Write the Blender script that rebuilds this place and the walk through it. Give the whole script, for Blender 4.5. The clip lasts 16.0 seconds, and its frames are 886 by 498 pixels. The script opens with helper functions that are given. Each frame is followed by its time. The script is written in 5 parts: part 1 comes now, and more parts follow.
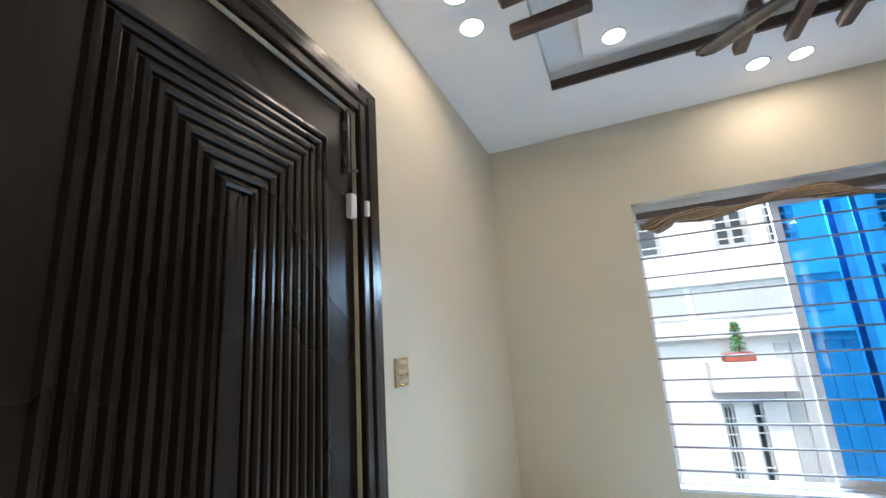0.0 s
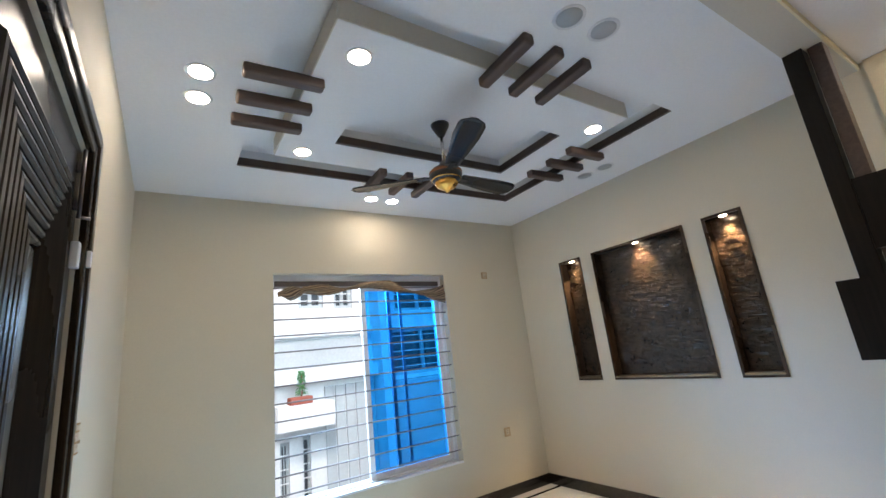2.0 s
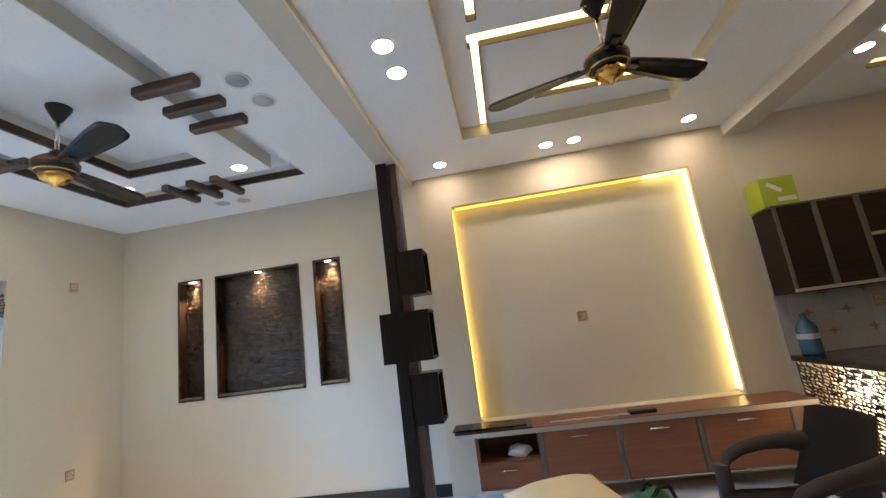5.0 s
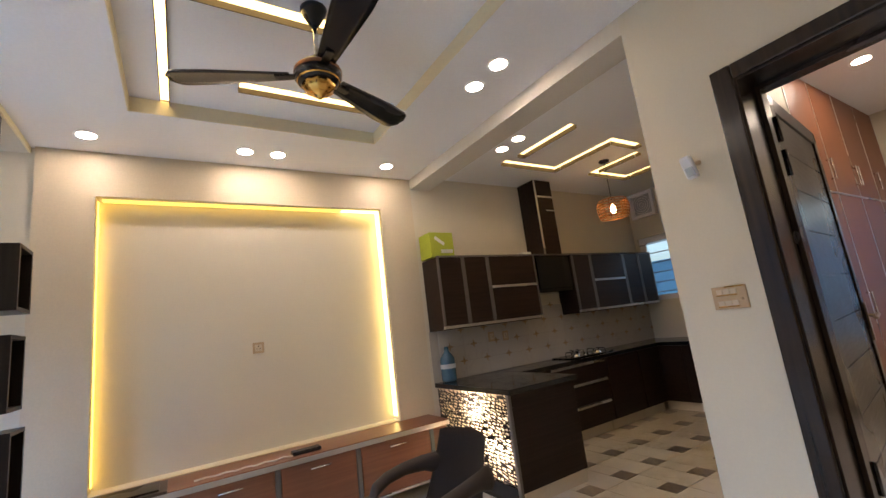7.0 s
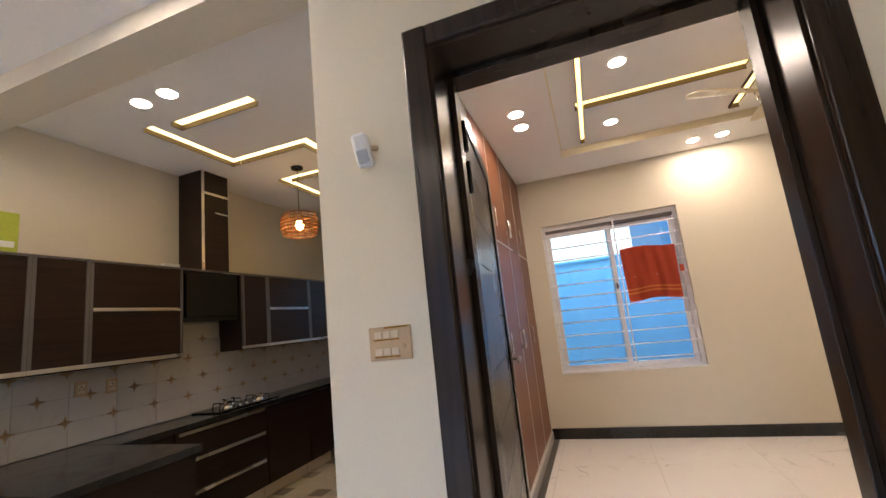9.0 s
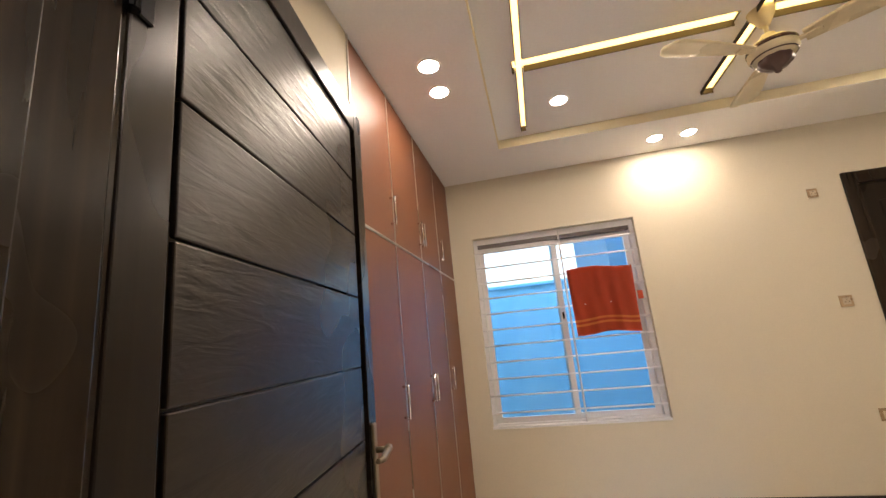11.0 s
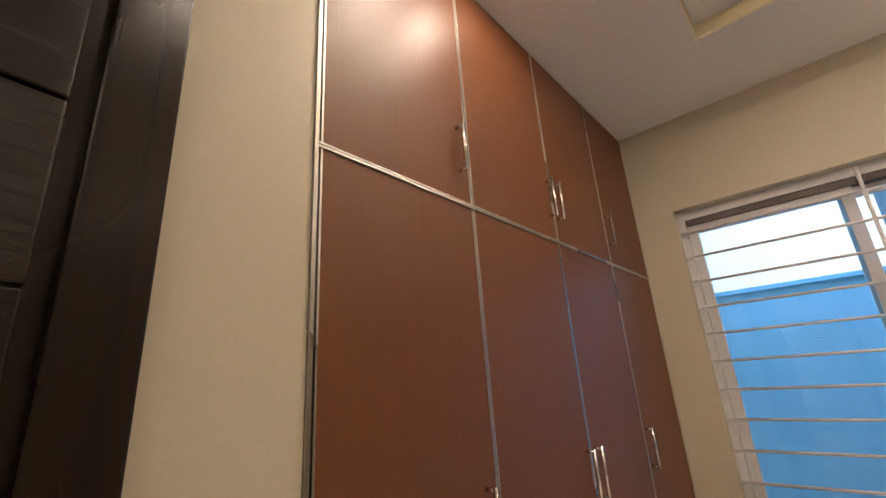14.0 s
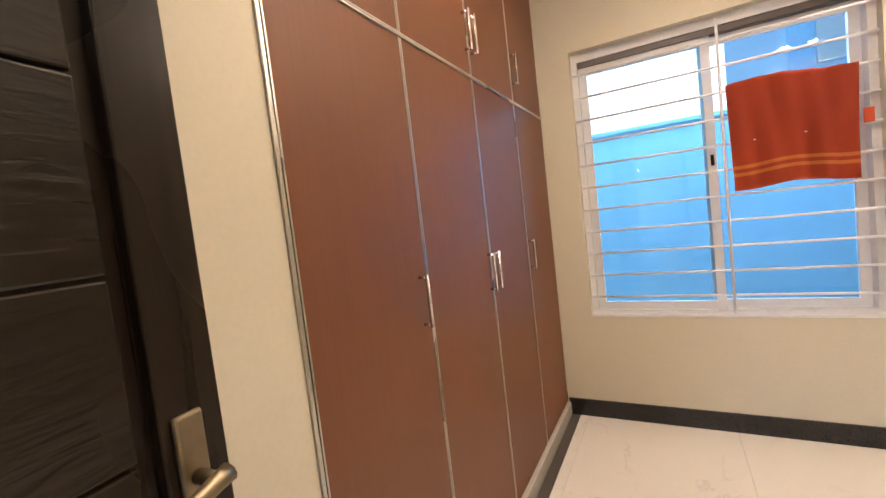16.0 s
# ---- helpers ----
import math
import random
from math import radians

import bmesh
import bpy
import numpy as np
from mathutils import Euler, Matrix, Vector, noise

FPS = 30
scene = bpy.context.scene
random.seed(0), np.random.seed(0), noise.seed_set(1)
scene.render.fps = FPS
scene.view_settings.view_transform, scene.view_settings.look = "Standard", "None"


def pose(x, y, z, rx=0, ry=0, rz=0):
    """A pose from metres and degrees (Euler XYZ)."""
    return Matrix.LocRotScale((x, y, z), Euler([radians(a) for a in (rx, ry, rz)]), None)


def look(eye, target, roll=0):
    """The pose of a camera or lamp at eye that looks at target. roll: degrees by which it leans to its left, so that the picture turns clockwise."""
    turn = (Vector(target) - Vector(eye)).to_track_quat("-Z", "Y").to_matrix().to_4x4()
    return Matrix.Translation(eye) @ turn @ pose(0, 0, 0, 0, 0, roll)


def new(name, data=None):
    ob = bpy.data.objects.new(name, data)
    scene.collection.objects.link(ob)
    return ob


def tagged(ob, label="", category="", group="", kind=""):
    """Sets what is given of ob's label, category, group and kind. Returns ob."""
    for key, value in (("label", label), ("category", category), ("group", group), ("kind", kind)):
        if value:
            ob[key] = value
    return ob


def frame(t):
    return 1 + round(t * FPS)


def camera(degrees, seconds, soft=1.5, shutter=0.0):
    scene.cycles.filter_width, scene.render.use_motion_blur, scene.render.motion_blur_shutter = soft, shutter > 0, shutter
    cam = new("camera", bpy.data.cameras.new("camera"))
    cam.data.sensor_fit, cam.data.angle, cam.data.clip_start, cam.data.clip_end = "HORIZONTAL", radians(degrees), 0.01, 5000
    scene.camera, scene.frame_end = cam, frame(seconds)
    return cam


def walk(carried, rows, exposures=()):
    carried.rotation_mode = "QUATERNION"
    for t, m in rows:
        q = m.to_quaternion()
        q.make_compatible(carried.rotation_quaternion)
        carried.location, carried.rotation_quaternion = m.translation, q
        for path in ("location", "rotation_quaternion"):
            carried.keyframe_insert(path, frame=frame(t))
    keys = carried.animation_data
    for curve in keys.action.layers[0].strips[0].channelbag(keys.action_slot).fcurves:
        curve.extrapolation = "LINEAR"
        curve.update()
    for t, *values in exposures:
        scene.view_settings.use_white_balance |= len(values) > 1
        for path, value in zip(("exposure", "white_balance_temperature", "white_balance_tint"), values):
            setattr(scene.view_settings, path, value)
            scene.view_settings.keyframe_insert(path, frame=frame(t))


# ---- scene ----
cam = camera(92.9, 16.0)
PATH = [
    (0, (0.394, 0.149, 1.356), (-0.339, 1.955, 1.805), -3.9),
    (0.5, (0.16, 0.075, 1.358), (0.123, 2.014, 1.846), -5.1),
    (1, (0.072, -0.079, 1.397), (0.455, 1.81, 1.93), -4.2),
    (1.5, (-0.024, -0.286, 1.418), (0.749, 1.491, 1.915), -6.2),
    (2, (-0.138, -0.389, 1.412), (0.939, 1.225, 1.9), -6.4),
    (2.5, (-0.285, -0.427, 1.377), (1.071, 0.969, 1.838), -7.48),
    (3, (-0.354, -0.479, 1.377), (1.202, 0.695, 1.826), -7.08),
    (3.5, (-0.423, -0.55, 1.374), (1.286, 0.393, 1.809), -6.96),
    (3.7, (-0.447, -0.6, 1.386), (1.306, 0.262, 1.818), -6.6),
    (5.8, (-0.586, -0.678, 1.33), (1.363, -0.902, 1.707), -8.1),
    (6, (-0.544, -0.686, 1.333), (1.385, -1.041, 1.714), -7.8),
    (6.5, (-0.401, -0.692, 1.334), (1.421, -1.424, 1.713), -7),
    (7, (-0.327, -0.786, 1.332), (1.327, -1.85, 1.692), -7.05),
    (7.5, (-0.255, -1.015, 1.338), (1.216, -2.311, 1.731), -6.8),
    (8, (-0.195, -1.209, 1.355), (1.054, -2.723, 1.734), -6.95),
    (8.5, (-0.076, -1.427, 1.365), (0.826, -3.174, 1.731), -5.4),
    (9, (-0.01, -1.641, 1.351), (0.622, -3.509, 1.69), -6.2),
    (9.5, (-0.045, -1.941, 1.385), (0.423, -3.849, 1.757), -6.48),
    (10, (-0.062, -2.165, 1.39), (0.376, -4.085, 1.747), -6),
    (10.2, (-0.059, -2.285, 1.392), (0.327, -4.213, 1.763), -5.68),
    (12.3, (-0.056, -3.374, 1.422), (0.513, -5.205, 1.991), -5.8),
    (12.5, (-0.029, -3.456, 1.434), (0.596, -5.254, 2.049), -5.8),
    (13, (-0.003, -3.652, 1.46), (0.816, -5.31, 2.223), -5),
    (13.5, (-0.016, -3.832, 1.458), (1.028, -5.284, 2.35), -3.6),
    (14, (-0.052, -3.929, 1.451), (1.201, -5.366, 2.054), -3.8),
    (14.5, (-0.024, -4.01, 1.372), (1.315, -5.46, 1.682), -6.6),
    (15, (-0.001, -3.985, 1.341), (1.307, -5.493, 1.226), -7.6),
    (15.5, (-0.015, -3.928, 1.33), (1.195, -5.503, 1.092), -7.7),
    (16, (-0.04, -3.74, 1.369), (0.91, -5.494, 1.235), -6.6),
]
EXPOSURES = [
    (0.0, 0.64, 6550, 13), (0.5, 0.5, 6850, 13), (1.5, 0.56, 6850, 13), (2.0, 0.5, 6500, 13), (2.5, 0.38, 6550, 13), (3.5, 0.24, 6350, 12), (6.0, 1.06, 6650, 17), (7.0, 1.07, 6700, 20),
    (7.5, 1.0, 6500, 20), (8.0, 1.05, 6400, 19), (8.5, 1.13, 6400, 19), (9.0, 1.42, 6450, 19), (10.0, 1.55, 6750, 17), (12.5, 1.1, 6250, 16), (13.5, 0.95, 6750, 17),
    (14.5, 0.82, 6950, 18), (15.0, 1.25, 7050, 19), (15.5, 1.8, 6650, 17), (16.0, 1.82, 6750, 17),
]
walk(cam, [(t, look(eye, target, roll)) for t, eye, target, roll in PATH], EXPOSURES)

# ---- world, sun, exposure ----
world = bpy.data.worlds.new("world")
scene.world = world
world.use_nodes = True
wn, wl = world.node_tree.nodes, world.node_tree.links
sky = wn.new("ShaderNodeTexSky")
sky.sky_type, sky.sun_disc = "NISHITA", False
sky.dust_density = 5.0
sky.sun_elevation, sky.sun_rotation = radians(52), radians(200)
wn["Background"].inputs["Strength"].default_value = 0.15
wl.new(sky.outputs[0], wn["Background"].inputs["Color"])
sun = new("sun", bpy.data.lights.new("sun", "SUN"))
sun.data.energy, sun.data.angle, sun.data.color = 1.3, radians(0.6), (1.0, 0.95, 0.88)
sun.matrix_basis = look((-6, -16, 22), (0, 0, 0))
for name, eye, target, w, h, watts in (("sky_lamp_north", (1.1, 4.6, 2.75), (1.9, 2.2, 0.9), 2.4, 1.4, 620.0), ("sky_lamp_bedroom", (-0.26, -7.6, 3.05), (-0.3, -5.4, 0.5), 2.0, 1.2, 60.0)):
    lamp = new(name, bpy.data.lights.new(name, "AREA"))
    lamp.data.shape, lamp.data.size, lamp.data.size_y, lamp.data.energy, lamp.data.color = "RECTANGLE", w, h, watts, (0.44, 0.72, 1.0)
    lamp.matrix_basis = look(eye, target)

# ---- materials ----


def nodes_of(name, rough=0.5, metal=0.0):
    m = bpy.data.materials.new(name)
    m.use_nodes = True
    b = m.node_tree.nodes["Principled BSDF"]
    b.inputs["Roughness"].default_value, b.inputs["Metallic"].default_value = rough, metal
    return m, m.node_tree.nodes, m.node_tree.links, b


def surface(name, base, rough=0.5, metal=0.0, grain=40.0, amount=0.12, bump=0.1, stain=1.5, stretch=(1, 1, 1), coat=0.0, vary=0.0, bump_dist=0.004):
    """Paint, wood or stone: a fine grain and broad stains on one base colour, with a fine relief."""
    m, n, l, b = nodes_of(name, rough, metal)
    pos = n.new("ShaderNodeTexCoord")
    mp = n.new("ShaderNodeMapping")
    mp.inputs["Scale"].default_value = stretch
    l.new(pos.outputs["Object"], mp.inputs[0])
    fine, broad = n.new("ShaderNodeTexNoise"), n.new("ShaderNodeTexNoise")
    fine.inputs["Scale"].default_value, broad.inputs["Scale"].default_value = grain, stain
    fine.inputs["Detail"].default_value, broad.inputs["Detail"].default_value = 5, 3
    l.new(mp.outputs[0], fine.inputs["Vector"])
    l.new(pos.outputs["Object"], broad.inputs["Vector"])
    add = n.new("ShaderNodeMath")
    add.operation = "ADD"
    l.new(fine.outputs["Fac"], add.inputs[0])
    l.new(broad.outputs["Fac"], add.inputs[1])
    ramp = n.new("ShaderNodeMapRange")
    ramp.inputs["From Min"].default_value, ramp.inputs["From Max"].default_value = 0.7, 1.3
    ramp.inputs["To Min"].default_value, ramp.inputs["To Max"].default_value = 1 - amount, 1 + amount
    l.new(add.outputs[0], ramp.inputs["Value"])
    mix = n.new("ShaderNodeVectorMath")
    mix.operation = "SCALE"
    mix.inputs[0].default_value = base[:3]
    l.new(ramp.outputs[0], mix.inputs["Scale"])
    col = mix.outputs[0]
    if vary:
        info = n.new("ShaderNodeObjectInfo")
        r2 = n.new("ShaderNodeMapRange")
        r2.inputs["To Min"].default_value, r2.inputs["To Max"].default_value = 1 - vary, 1 + vary
        l.new(info.outputs["Random"], r2.inputs["Value"])
        mix2 = n.new("ShaderNodeVectorMath")
        mix2.operation = "SCALE"
        l.new(col, mix2.inputs[0])
        l.new(r2.outputs[0], mix2.inputs["Scale"])
        col = mix2.outputs[0]
    l.new(col, b.inputs["Base Color"])
    rr = n.new("ShaderNodeMapRange")
    rr.inputs["From Min"].default_value, rr.inputs["From Max"].default_value = 0.3, 0.7
    rr.inputs["To Min"].default_value, rr.inputs["To Max"].default_value = max(rough - 0.08, 0.02), min(rough + 0.1, 1)
    l.new(broad.outputs["Fac"], rr.inputs["Value"])
    l.new(rr.outputs[0], b.inputs["Roughness"])
    if bump:
        bp = n.new("ShaderNodeBump")
        bp.inputs["Strength"].default_value, bp.inputs["Distance"].default_value = bump, bump_dist
        l.new(fine.outputs["Fac"], bp.inputs["Height"])
        l.new(bp.outputs[0], b.inputs["Normal"])
    b.inputs["Coat Weight"].default_value = coat
    b.inputs["Coat Roughness"].default_value = 0.12
    return m


def marble(name, base, vein, rough=0.12, scale=1.6, thick=0.03, strength=0.5):
    """Polished stone with thin wandering veins."""
    m, n, l, b = nodes_of(name, rough)
    pos, info, add = n.new("ShaderNodeNewGeometry"), n.new("ShaderNodeObjectInfo"), n.new("ShaderNodeVectorMath")
    sc = n.new("ShaderNodeVectorMath")
    sc.operation = "SCALE"
    sc.inputs[0].default_value = (7.0, 13.0, 3.0)
    l.new(info.outputs["Random"], sc.inputs["Scale"])
    l.new(pos.outputs["Position"], add.inputs[0])
    l.new(sc.outputs[0], add.inputs[1])
    t1, t2 = n.new("ShaderNodeTexNoise"), n.new("ShaderNodeTexNoise")
    t1.inputs["Scale"].default_value, t1.inputs["Detail"].default_value, t1.inputs["Distortion"].default_value = scale, 7, 1.4
    t2.inputs["Scale"].default_value = scale * 0.9
    l.new(add.outputs[0], t1.inputs["Vector"])
    l.new(add.outputs[0], t2.inputs["Vector"])
    sub, ab = n.new("ShaderNodeMath"), n.new("ShaderNodeMath")
    sub.operation, ab.operation = "SUBTRACT", "ABSOLUTE"
    sub.inputs[1].default_value = 0.5
    l.new(t1.outputs["Fac"], sub.inputs[0])
    l.new(sub.outputs[0], ab.inputs[0])
    mr = n.new("ShaderNodeMapRange")
    mr.inputs["From Max"].default_value = thick
    mr.inputs["To Min"].default_value, mr.inputs["To Max"].default_value = strength, 0.0
    l.new(ab.outputs[0], mr.inputs["Value"])
    patch = n.new("ShaderNodeMapRange")
    patch.inputs["From Min"].default_value, patch.inputs["From Max"].default_value = 0.45, 0.65
    l.new(t2.outputs["Fac"], patch.inputs["Value"])
    mul = n.new("ShaderNodeMath")
    mul.operation = "MULTIPLY"
    l.new(mr.outputs[0], mul.inputs[0])
    l.new(patch.outputs[0], mul.inputs[1])
    mix = n.new("ShaderNodeMix")
    mix.data_type = "RGBA"
    mix.inputs[6].default_value, mix.inputs[7].default_value = (*base, 1), (*vein, 1)
    l.new(mul.outputs[0], mix.inputs[0])
    l.new(mix.outputs[2], b.inputs["Base Color"])
    return m


def glow(name, colour, strength):
    m = bpy.data.materials.new(name)
    m.use_nodes = True
    n, l = m.node_tree.nodes, m.node_tree.links
    n.remove(n["Principled BSDF"])
    e = n.new("ShaderNodeEmission")
    e.inputs["Color"].default_value, e.inputs["Strength"].default_value = (*colour, 1), strength
    l.new(e.outputs[0], n["Material Output"].inputs["Surface"])
    return m


def pane_glass(name, tint, gloss=0.12):
    m = bpy.data.materials.new(name)
    m.use_nodes = True
    n, l = m.node_tree.nodes, m.node_tree.links
    n.remove(n["Principled BSDF"])
    tr, gl, mx, fr = n.new("ShaderNodeBsdfTransparent"), n.new("ShaderNodeBsdfGlossy"), n.new("ShaderNodeMixShader"), n.new("ShaderNodeFresnel")
    tr.inputs["Color"].default_value = (*tint, 1)
    gl.inputs["Roughness"].default_value = 0.03
    l.new(fr.outputs[0], mx.inputs["Fac"])
    l.new(tr.outputs[0], mx.inputs[1])
    l.new(gl.outputs[0], mx.inputs[2])
    l.new(mx.outputs[0], n["Material Output"].inputs["Surface"])
    return m


def laminate(name, a, c, rough=0.28, axis="z", scale=1.0, shine=0.5, relief=0.12, run=1.2, depth=0.002):
    """Wood-print laminate or stained veneer with long fine grain along one axis."""
    # shine: how much of the light the polish throws back
    stretch = {"z": (38 * scale, 38 * scale, run * scale), "y": (38 * scale, run * scale, 38 * scale), "x": (run * scale, 38 * scale, 38 * scale)}[axis]
    m, n, l, b = nodes_of(name, rough)
    pos, mp = n.new("ShaderNodeTexCoord"), n.new("ShaderNodeMapping")
    mp.inputs["Scale"].default_value = stretch
    l.new(pos.outputs["Object"], mp.inputs[0])
    t, big = n.new("ShaderNodeTexNoise"), n.new("ShaderNodeTexNoise")
    t.inputs["Scale"].default_value, t.inputs["Detail"].default_value, t.inputs["Distortion"].default_value = 1.0, 6, 0.6
    big.inputs["Scale"].default_value = 2.2
    l.new(mp.outputs[0], t.inputs["Vector"])
    l.new(pos.outputs["Object"], big.inputs["Vector"])
    mr = n.new("ShaderNodeMapRange")
    mr.inputs["From Min"].default_value, mr.inputs["From Max"].default_value = 0.3, 0.7
    l.new(t.outputs["Fac"], mr.inputs["Value"])
    mix = n.new("ShaderNodeMix")
    mix.data_type = "RGBA"
    mix.inputs[6].default_value, mix.inputs[7].default_value = (*a, 1), (*c, 1)
    l.new(mr.outputs[0], mix.inputs[0])
    sc, mb = n.new("ShaderNodeVectorMath"), n.new("ShaderNodeMapRange")
    sc.operation = "SCALE"
    mb.inputs["To Min"].default_value, mb.inputs["To Max"].default_value = 0.8, 1.2
    l.new(big.outputs["Fac"], mb.inputs["Value"])
    l.new(mix.outputs[2], sc.inputs[0])
    l.new(mb.outputs[0], sc.inputs["Scale"])
    l.new(sc.outputs[0], b.inputs["Base Color"])
    mr2 = n.new("ShaderNodeMapRange")
    mr2.inputs["To Min"].default_value, mr2.inputs["To Max"].default_value = rough - 0.06, rough + 0.1
    l.new(big.outputs["Fac"], mr2.inputs["Value"])
    l.new(mr2.outputs[0], b.inputs["Roughness"])
    b.inputs["Specular IOR Level"].default_value = shine
    bp = n.new("ShaderNodeBump")
    bp.inputs["Strength"].default_value, bp.inputs["Distance"].default_value = relief, depth
    l.new(t.outputs["Fac"], bp.inputs["Height"])
    l.new(bp.outputs[0], b.inputs["Normal"])
    return m


def striped(name, a, c):
    """Satin cloth with light and dark bands that follow the twist of the roll."""
    m, n, l, b = nodes_of(name, 0.5)
    pos, w, nz = n.new("ShaderNodeTexCoord"), n.new("ShaderNodeTexWave"), n.new("ShaderNodeTexNoise")
    w.inputs["Scale"].default_value, w.inputs["Distortion"].default_value, w.inputs["Detail"].default_value = 0.314, 3.2, 4
    w.inputs["Detail Scale"].default_value = 3.0
    l.new(pos.outputs["UV"], w.inputs["Vector"])
    mix = n.new("ShaderNodeMix")
    mix.data_type = "RGBA"
    mix.inputs[6].default_value, mix.inputs[7].default_value = (*a, 1), (*c, 1)
    l.new(w.outputs["Fac"], mix.inputs[0])
    l.new(mix.outputs[2], b.inputs["Base Color"])
    nz.inputs["Scale"].default_value = 60
    l.new(pos.outputs["Object"], nz.inputs["Vector"])
    bp = n.new("ShaderNodeBump")
    bp.inputs["Strength"].default_value, bp.inputs["Distance"].default_value = 0.3, 0.004
    l.new(nz.outputs["Fac"], bp.inputs["Height"])
    l.new(bp.outputs[0], b.inputs["Normal"])
    return m


M_wall = surface("cream_wall_paint", (0.62, 0.56, 0.44), 0.55, grain=90, amount=0.03, bump=0.05, stain=0.9)
M_white = surface("white_ceiling_paint", (0.84, 0.84, 0.84), 0.7, grain=70, amount=0.03, bump=0.05, stain=0.7)
# cream darkened for faces that lie in shade
M_shade = surface("shaded_cream", (0.62, 0.57, 0.48), 0.6, grain=70, amount=0.04, bump=0.05)
# yellow holds the glow that the light strips throw on nearby faces
M_yellow = surface("yellow_glow_tint", (0.80, 0.71, 0.48), 0.6, grain=70, amount=0.04, bump=0.05)
M_trim = surface("brown_ceiling_paint", (0.055, 0.033, 0.026), 0.45, grain=30, amount=0.15)
M_lip = surface("dark_brown_groove_paint", (0.032, 0.019, 0.010), 0.6, grain=30, amount=0.15)
M_log = laminate("brown_stained_wood", (0.07, 0.043, 0.035), (0.11, 0.07, 0.055), 0.45, "x")
M_door = laminate("dark_polished_door_wood", (0.010, 0.0065, 0.0045), (0.020, 0.013, 0.0085), 0.26, shine=0.25)
M_doory = laminate("dark_door_wood_across", (0.009, 0.0056, 0.0036), (0.018, 0.0115, 0.007), 0.27, "y", 1.3, 0.40, 0.8, 4.0, 0.003)
M_frame = laminate("dark_frame_wood", (0.013, 0.008, 0.005), (0.030, 0.018, 0.011), 0.22, shine=0.34)
M_ward = laminate("reddish_brown_laminate", (0.158, 0.054, 0.020), (0.174, 0.060, 0.023), 0.43, "z", 2.6)
M_cons = laminate("console_brown_laminate", (0.17, 0.062, 0.03), (0.22, 0.085, 0.042), 0.3, "y", 1.6)
M_inside = surface("dark_red_shelf_inside", (0.075, 0.025, 0.018), 0.5)
M_kit = laminate("wenge_cabinet_laminate", (0.017, 0.009, 0.006), (0.030, 0.016, 0.011), 0.34, "y", 1.2, 0.22)
M_black = surface("black_cabinet_gloss", (0.008, 0.008, 0.009), 0.12, amount=0.1, bump=0)
M_alu = surface("brushed_aluminium", (0.62, 0.60, 0.57), 0.3, 1.0, grain=120, amount=0.06, bump=0.05)
M_alud = surface("dull_grey_aluminium", (0.16, 0.145, 0.135), 0.4, 0.6, grain=120, amount=0.06, bump=0.05)
M_chrome = surface("worn_chrome", (0.75, 0.73, 0.7), 0.15, 1.0, amount=0.04, bump=0)
M_gold = surface("polished_gold", (0.75, 0.42, 0.1), 0.2, 1.0, amount=0.05, bump=0)
M_copper = surface("dull_copper_band", (0.22, 0.095, 0.045), 0.38, 0.8, amount=0.12, bump=0)
M_brass = surface("aged_brass_handle", (0.26, 0.21, 0.14), 0.36, 1.0, amount=0.12, bump=0.05)
M_granite = surface("black_granite", (0.014, 0.014, 0.015), 0.14, grain=220, amount=0.6, bump=0, stain=6)
M_skirt = surface("black_skirting_stone", (0.016, 0.014, 0.013), 0.22, grain=160, amount=0.4, bump=0)
M_floor = marble("white_marble_tile", (0.74, 0.72, 0.68), (0.40, 0.37, 0.34))
M_bfloor = marble("white_veined_porcelain", (0.76, 0.72, 0.67), (0.34, 0.31, 0.29), 0.14, 1.5, 0.014, 0.6)
M_ktile = marble("cream_floor_tile", (0.68, 0.60, 0.47), (0.54, 0.46, 0.35), 0.25, 3.0, 0.06, 0.5)
M_kins = surface("brown_tile_insert", (0.19, 0.14, 0.09), 0.3, grain=30, amount=0.3, bump=0.05, vary=0.25)
M_grout = surface("grey_grout", (0.36, 0.33, 0.29), 0.8, grain=120)
M_splash = marble("white_wall_tile", (0.50, 0.47, 0.42), (0.40, 0.35, 0.29), 0.2, 4.0, 0.06, 0.4)
M_star = surface("brown_glaze_motif", (0.34, 0.23, 0.12), 0.3, grain=60, amount=0.3)
M_pvc = surface("white_window_profile", (0.74, 0.73, 0.75), 0.35, grain=60, amount=0.04, bump=0.03)
M_bar = surface("white_painted_steel_bar", (0.78, 0.77, 0.80), 0.4, grain=60, amount=0.08)
M_bronze = surface("brown_anodised_rail", (0.10, 0.085, 0.085), 0.35, 0.5, amount=0.08)
# bar colour darkened to look backlit by the window
M_bard = surface("backlit_dark_bar", (0.22, 0.21, 0.22), 0.4, grain=60, amount=0.1)
M_pole = laminate("black_brown_pole_wood", (0.008, 0.0055, 0.004), (0.016, 0.011, 0.008), 0.34, shine=0.2)
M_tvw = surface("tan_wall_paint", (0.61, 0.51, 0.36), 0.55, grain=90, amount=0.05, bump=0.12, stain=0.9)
M_blue = pane_glass("blue_tinted_glass", (0.14, 0.60, 0.98))
M_bluep = pane_glass("pale_blue_tinted_glass", (0.74, 0.90, 0.98))
M_plate = surface("champagne_switch_plate", (0.46, 0.33, 0.2), 0.3, 0.35, grain=80, amount=0.06, bump=0)
M_ivory = surface("ivory_plastic", (0.55, 0.45, 0.32), 0.35, amount=0.04, bump=0)
M_plastic = surface("white_plastic", (0.75, 0.75, 0.76), 0.35, amount=0.03, bump=0)
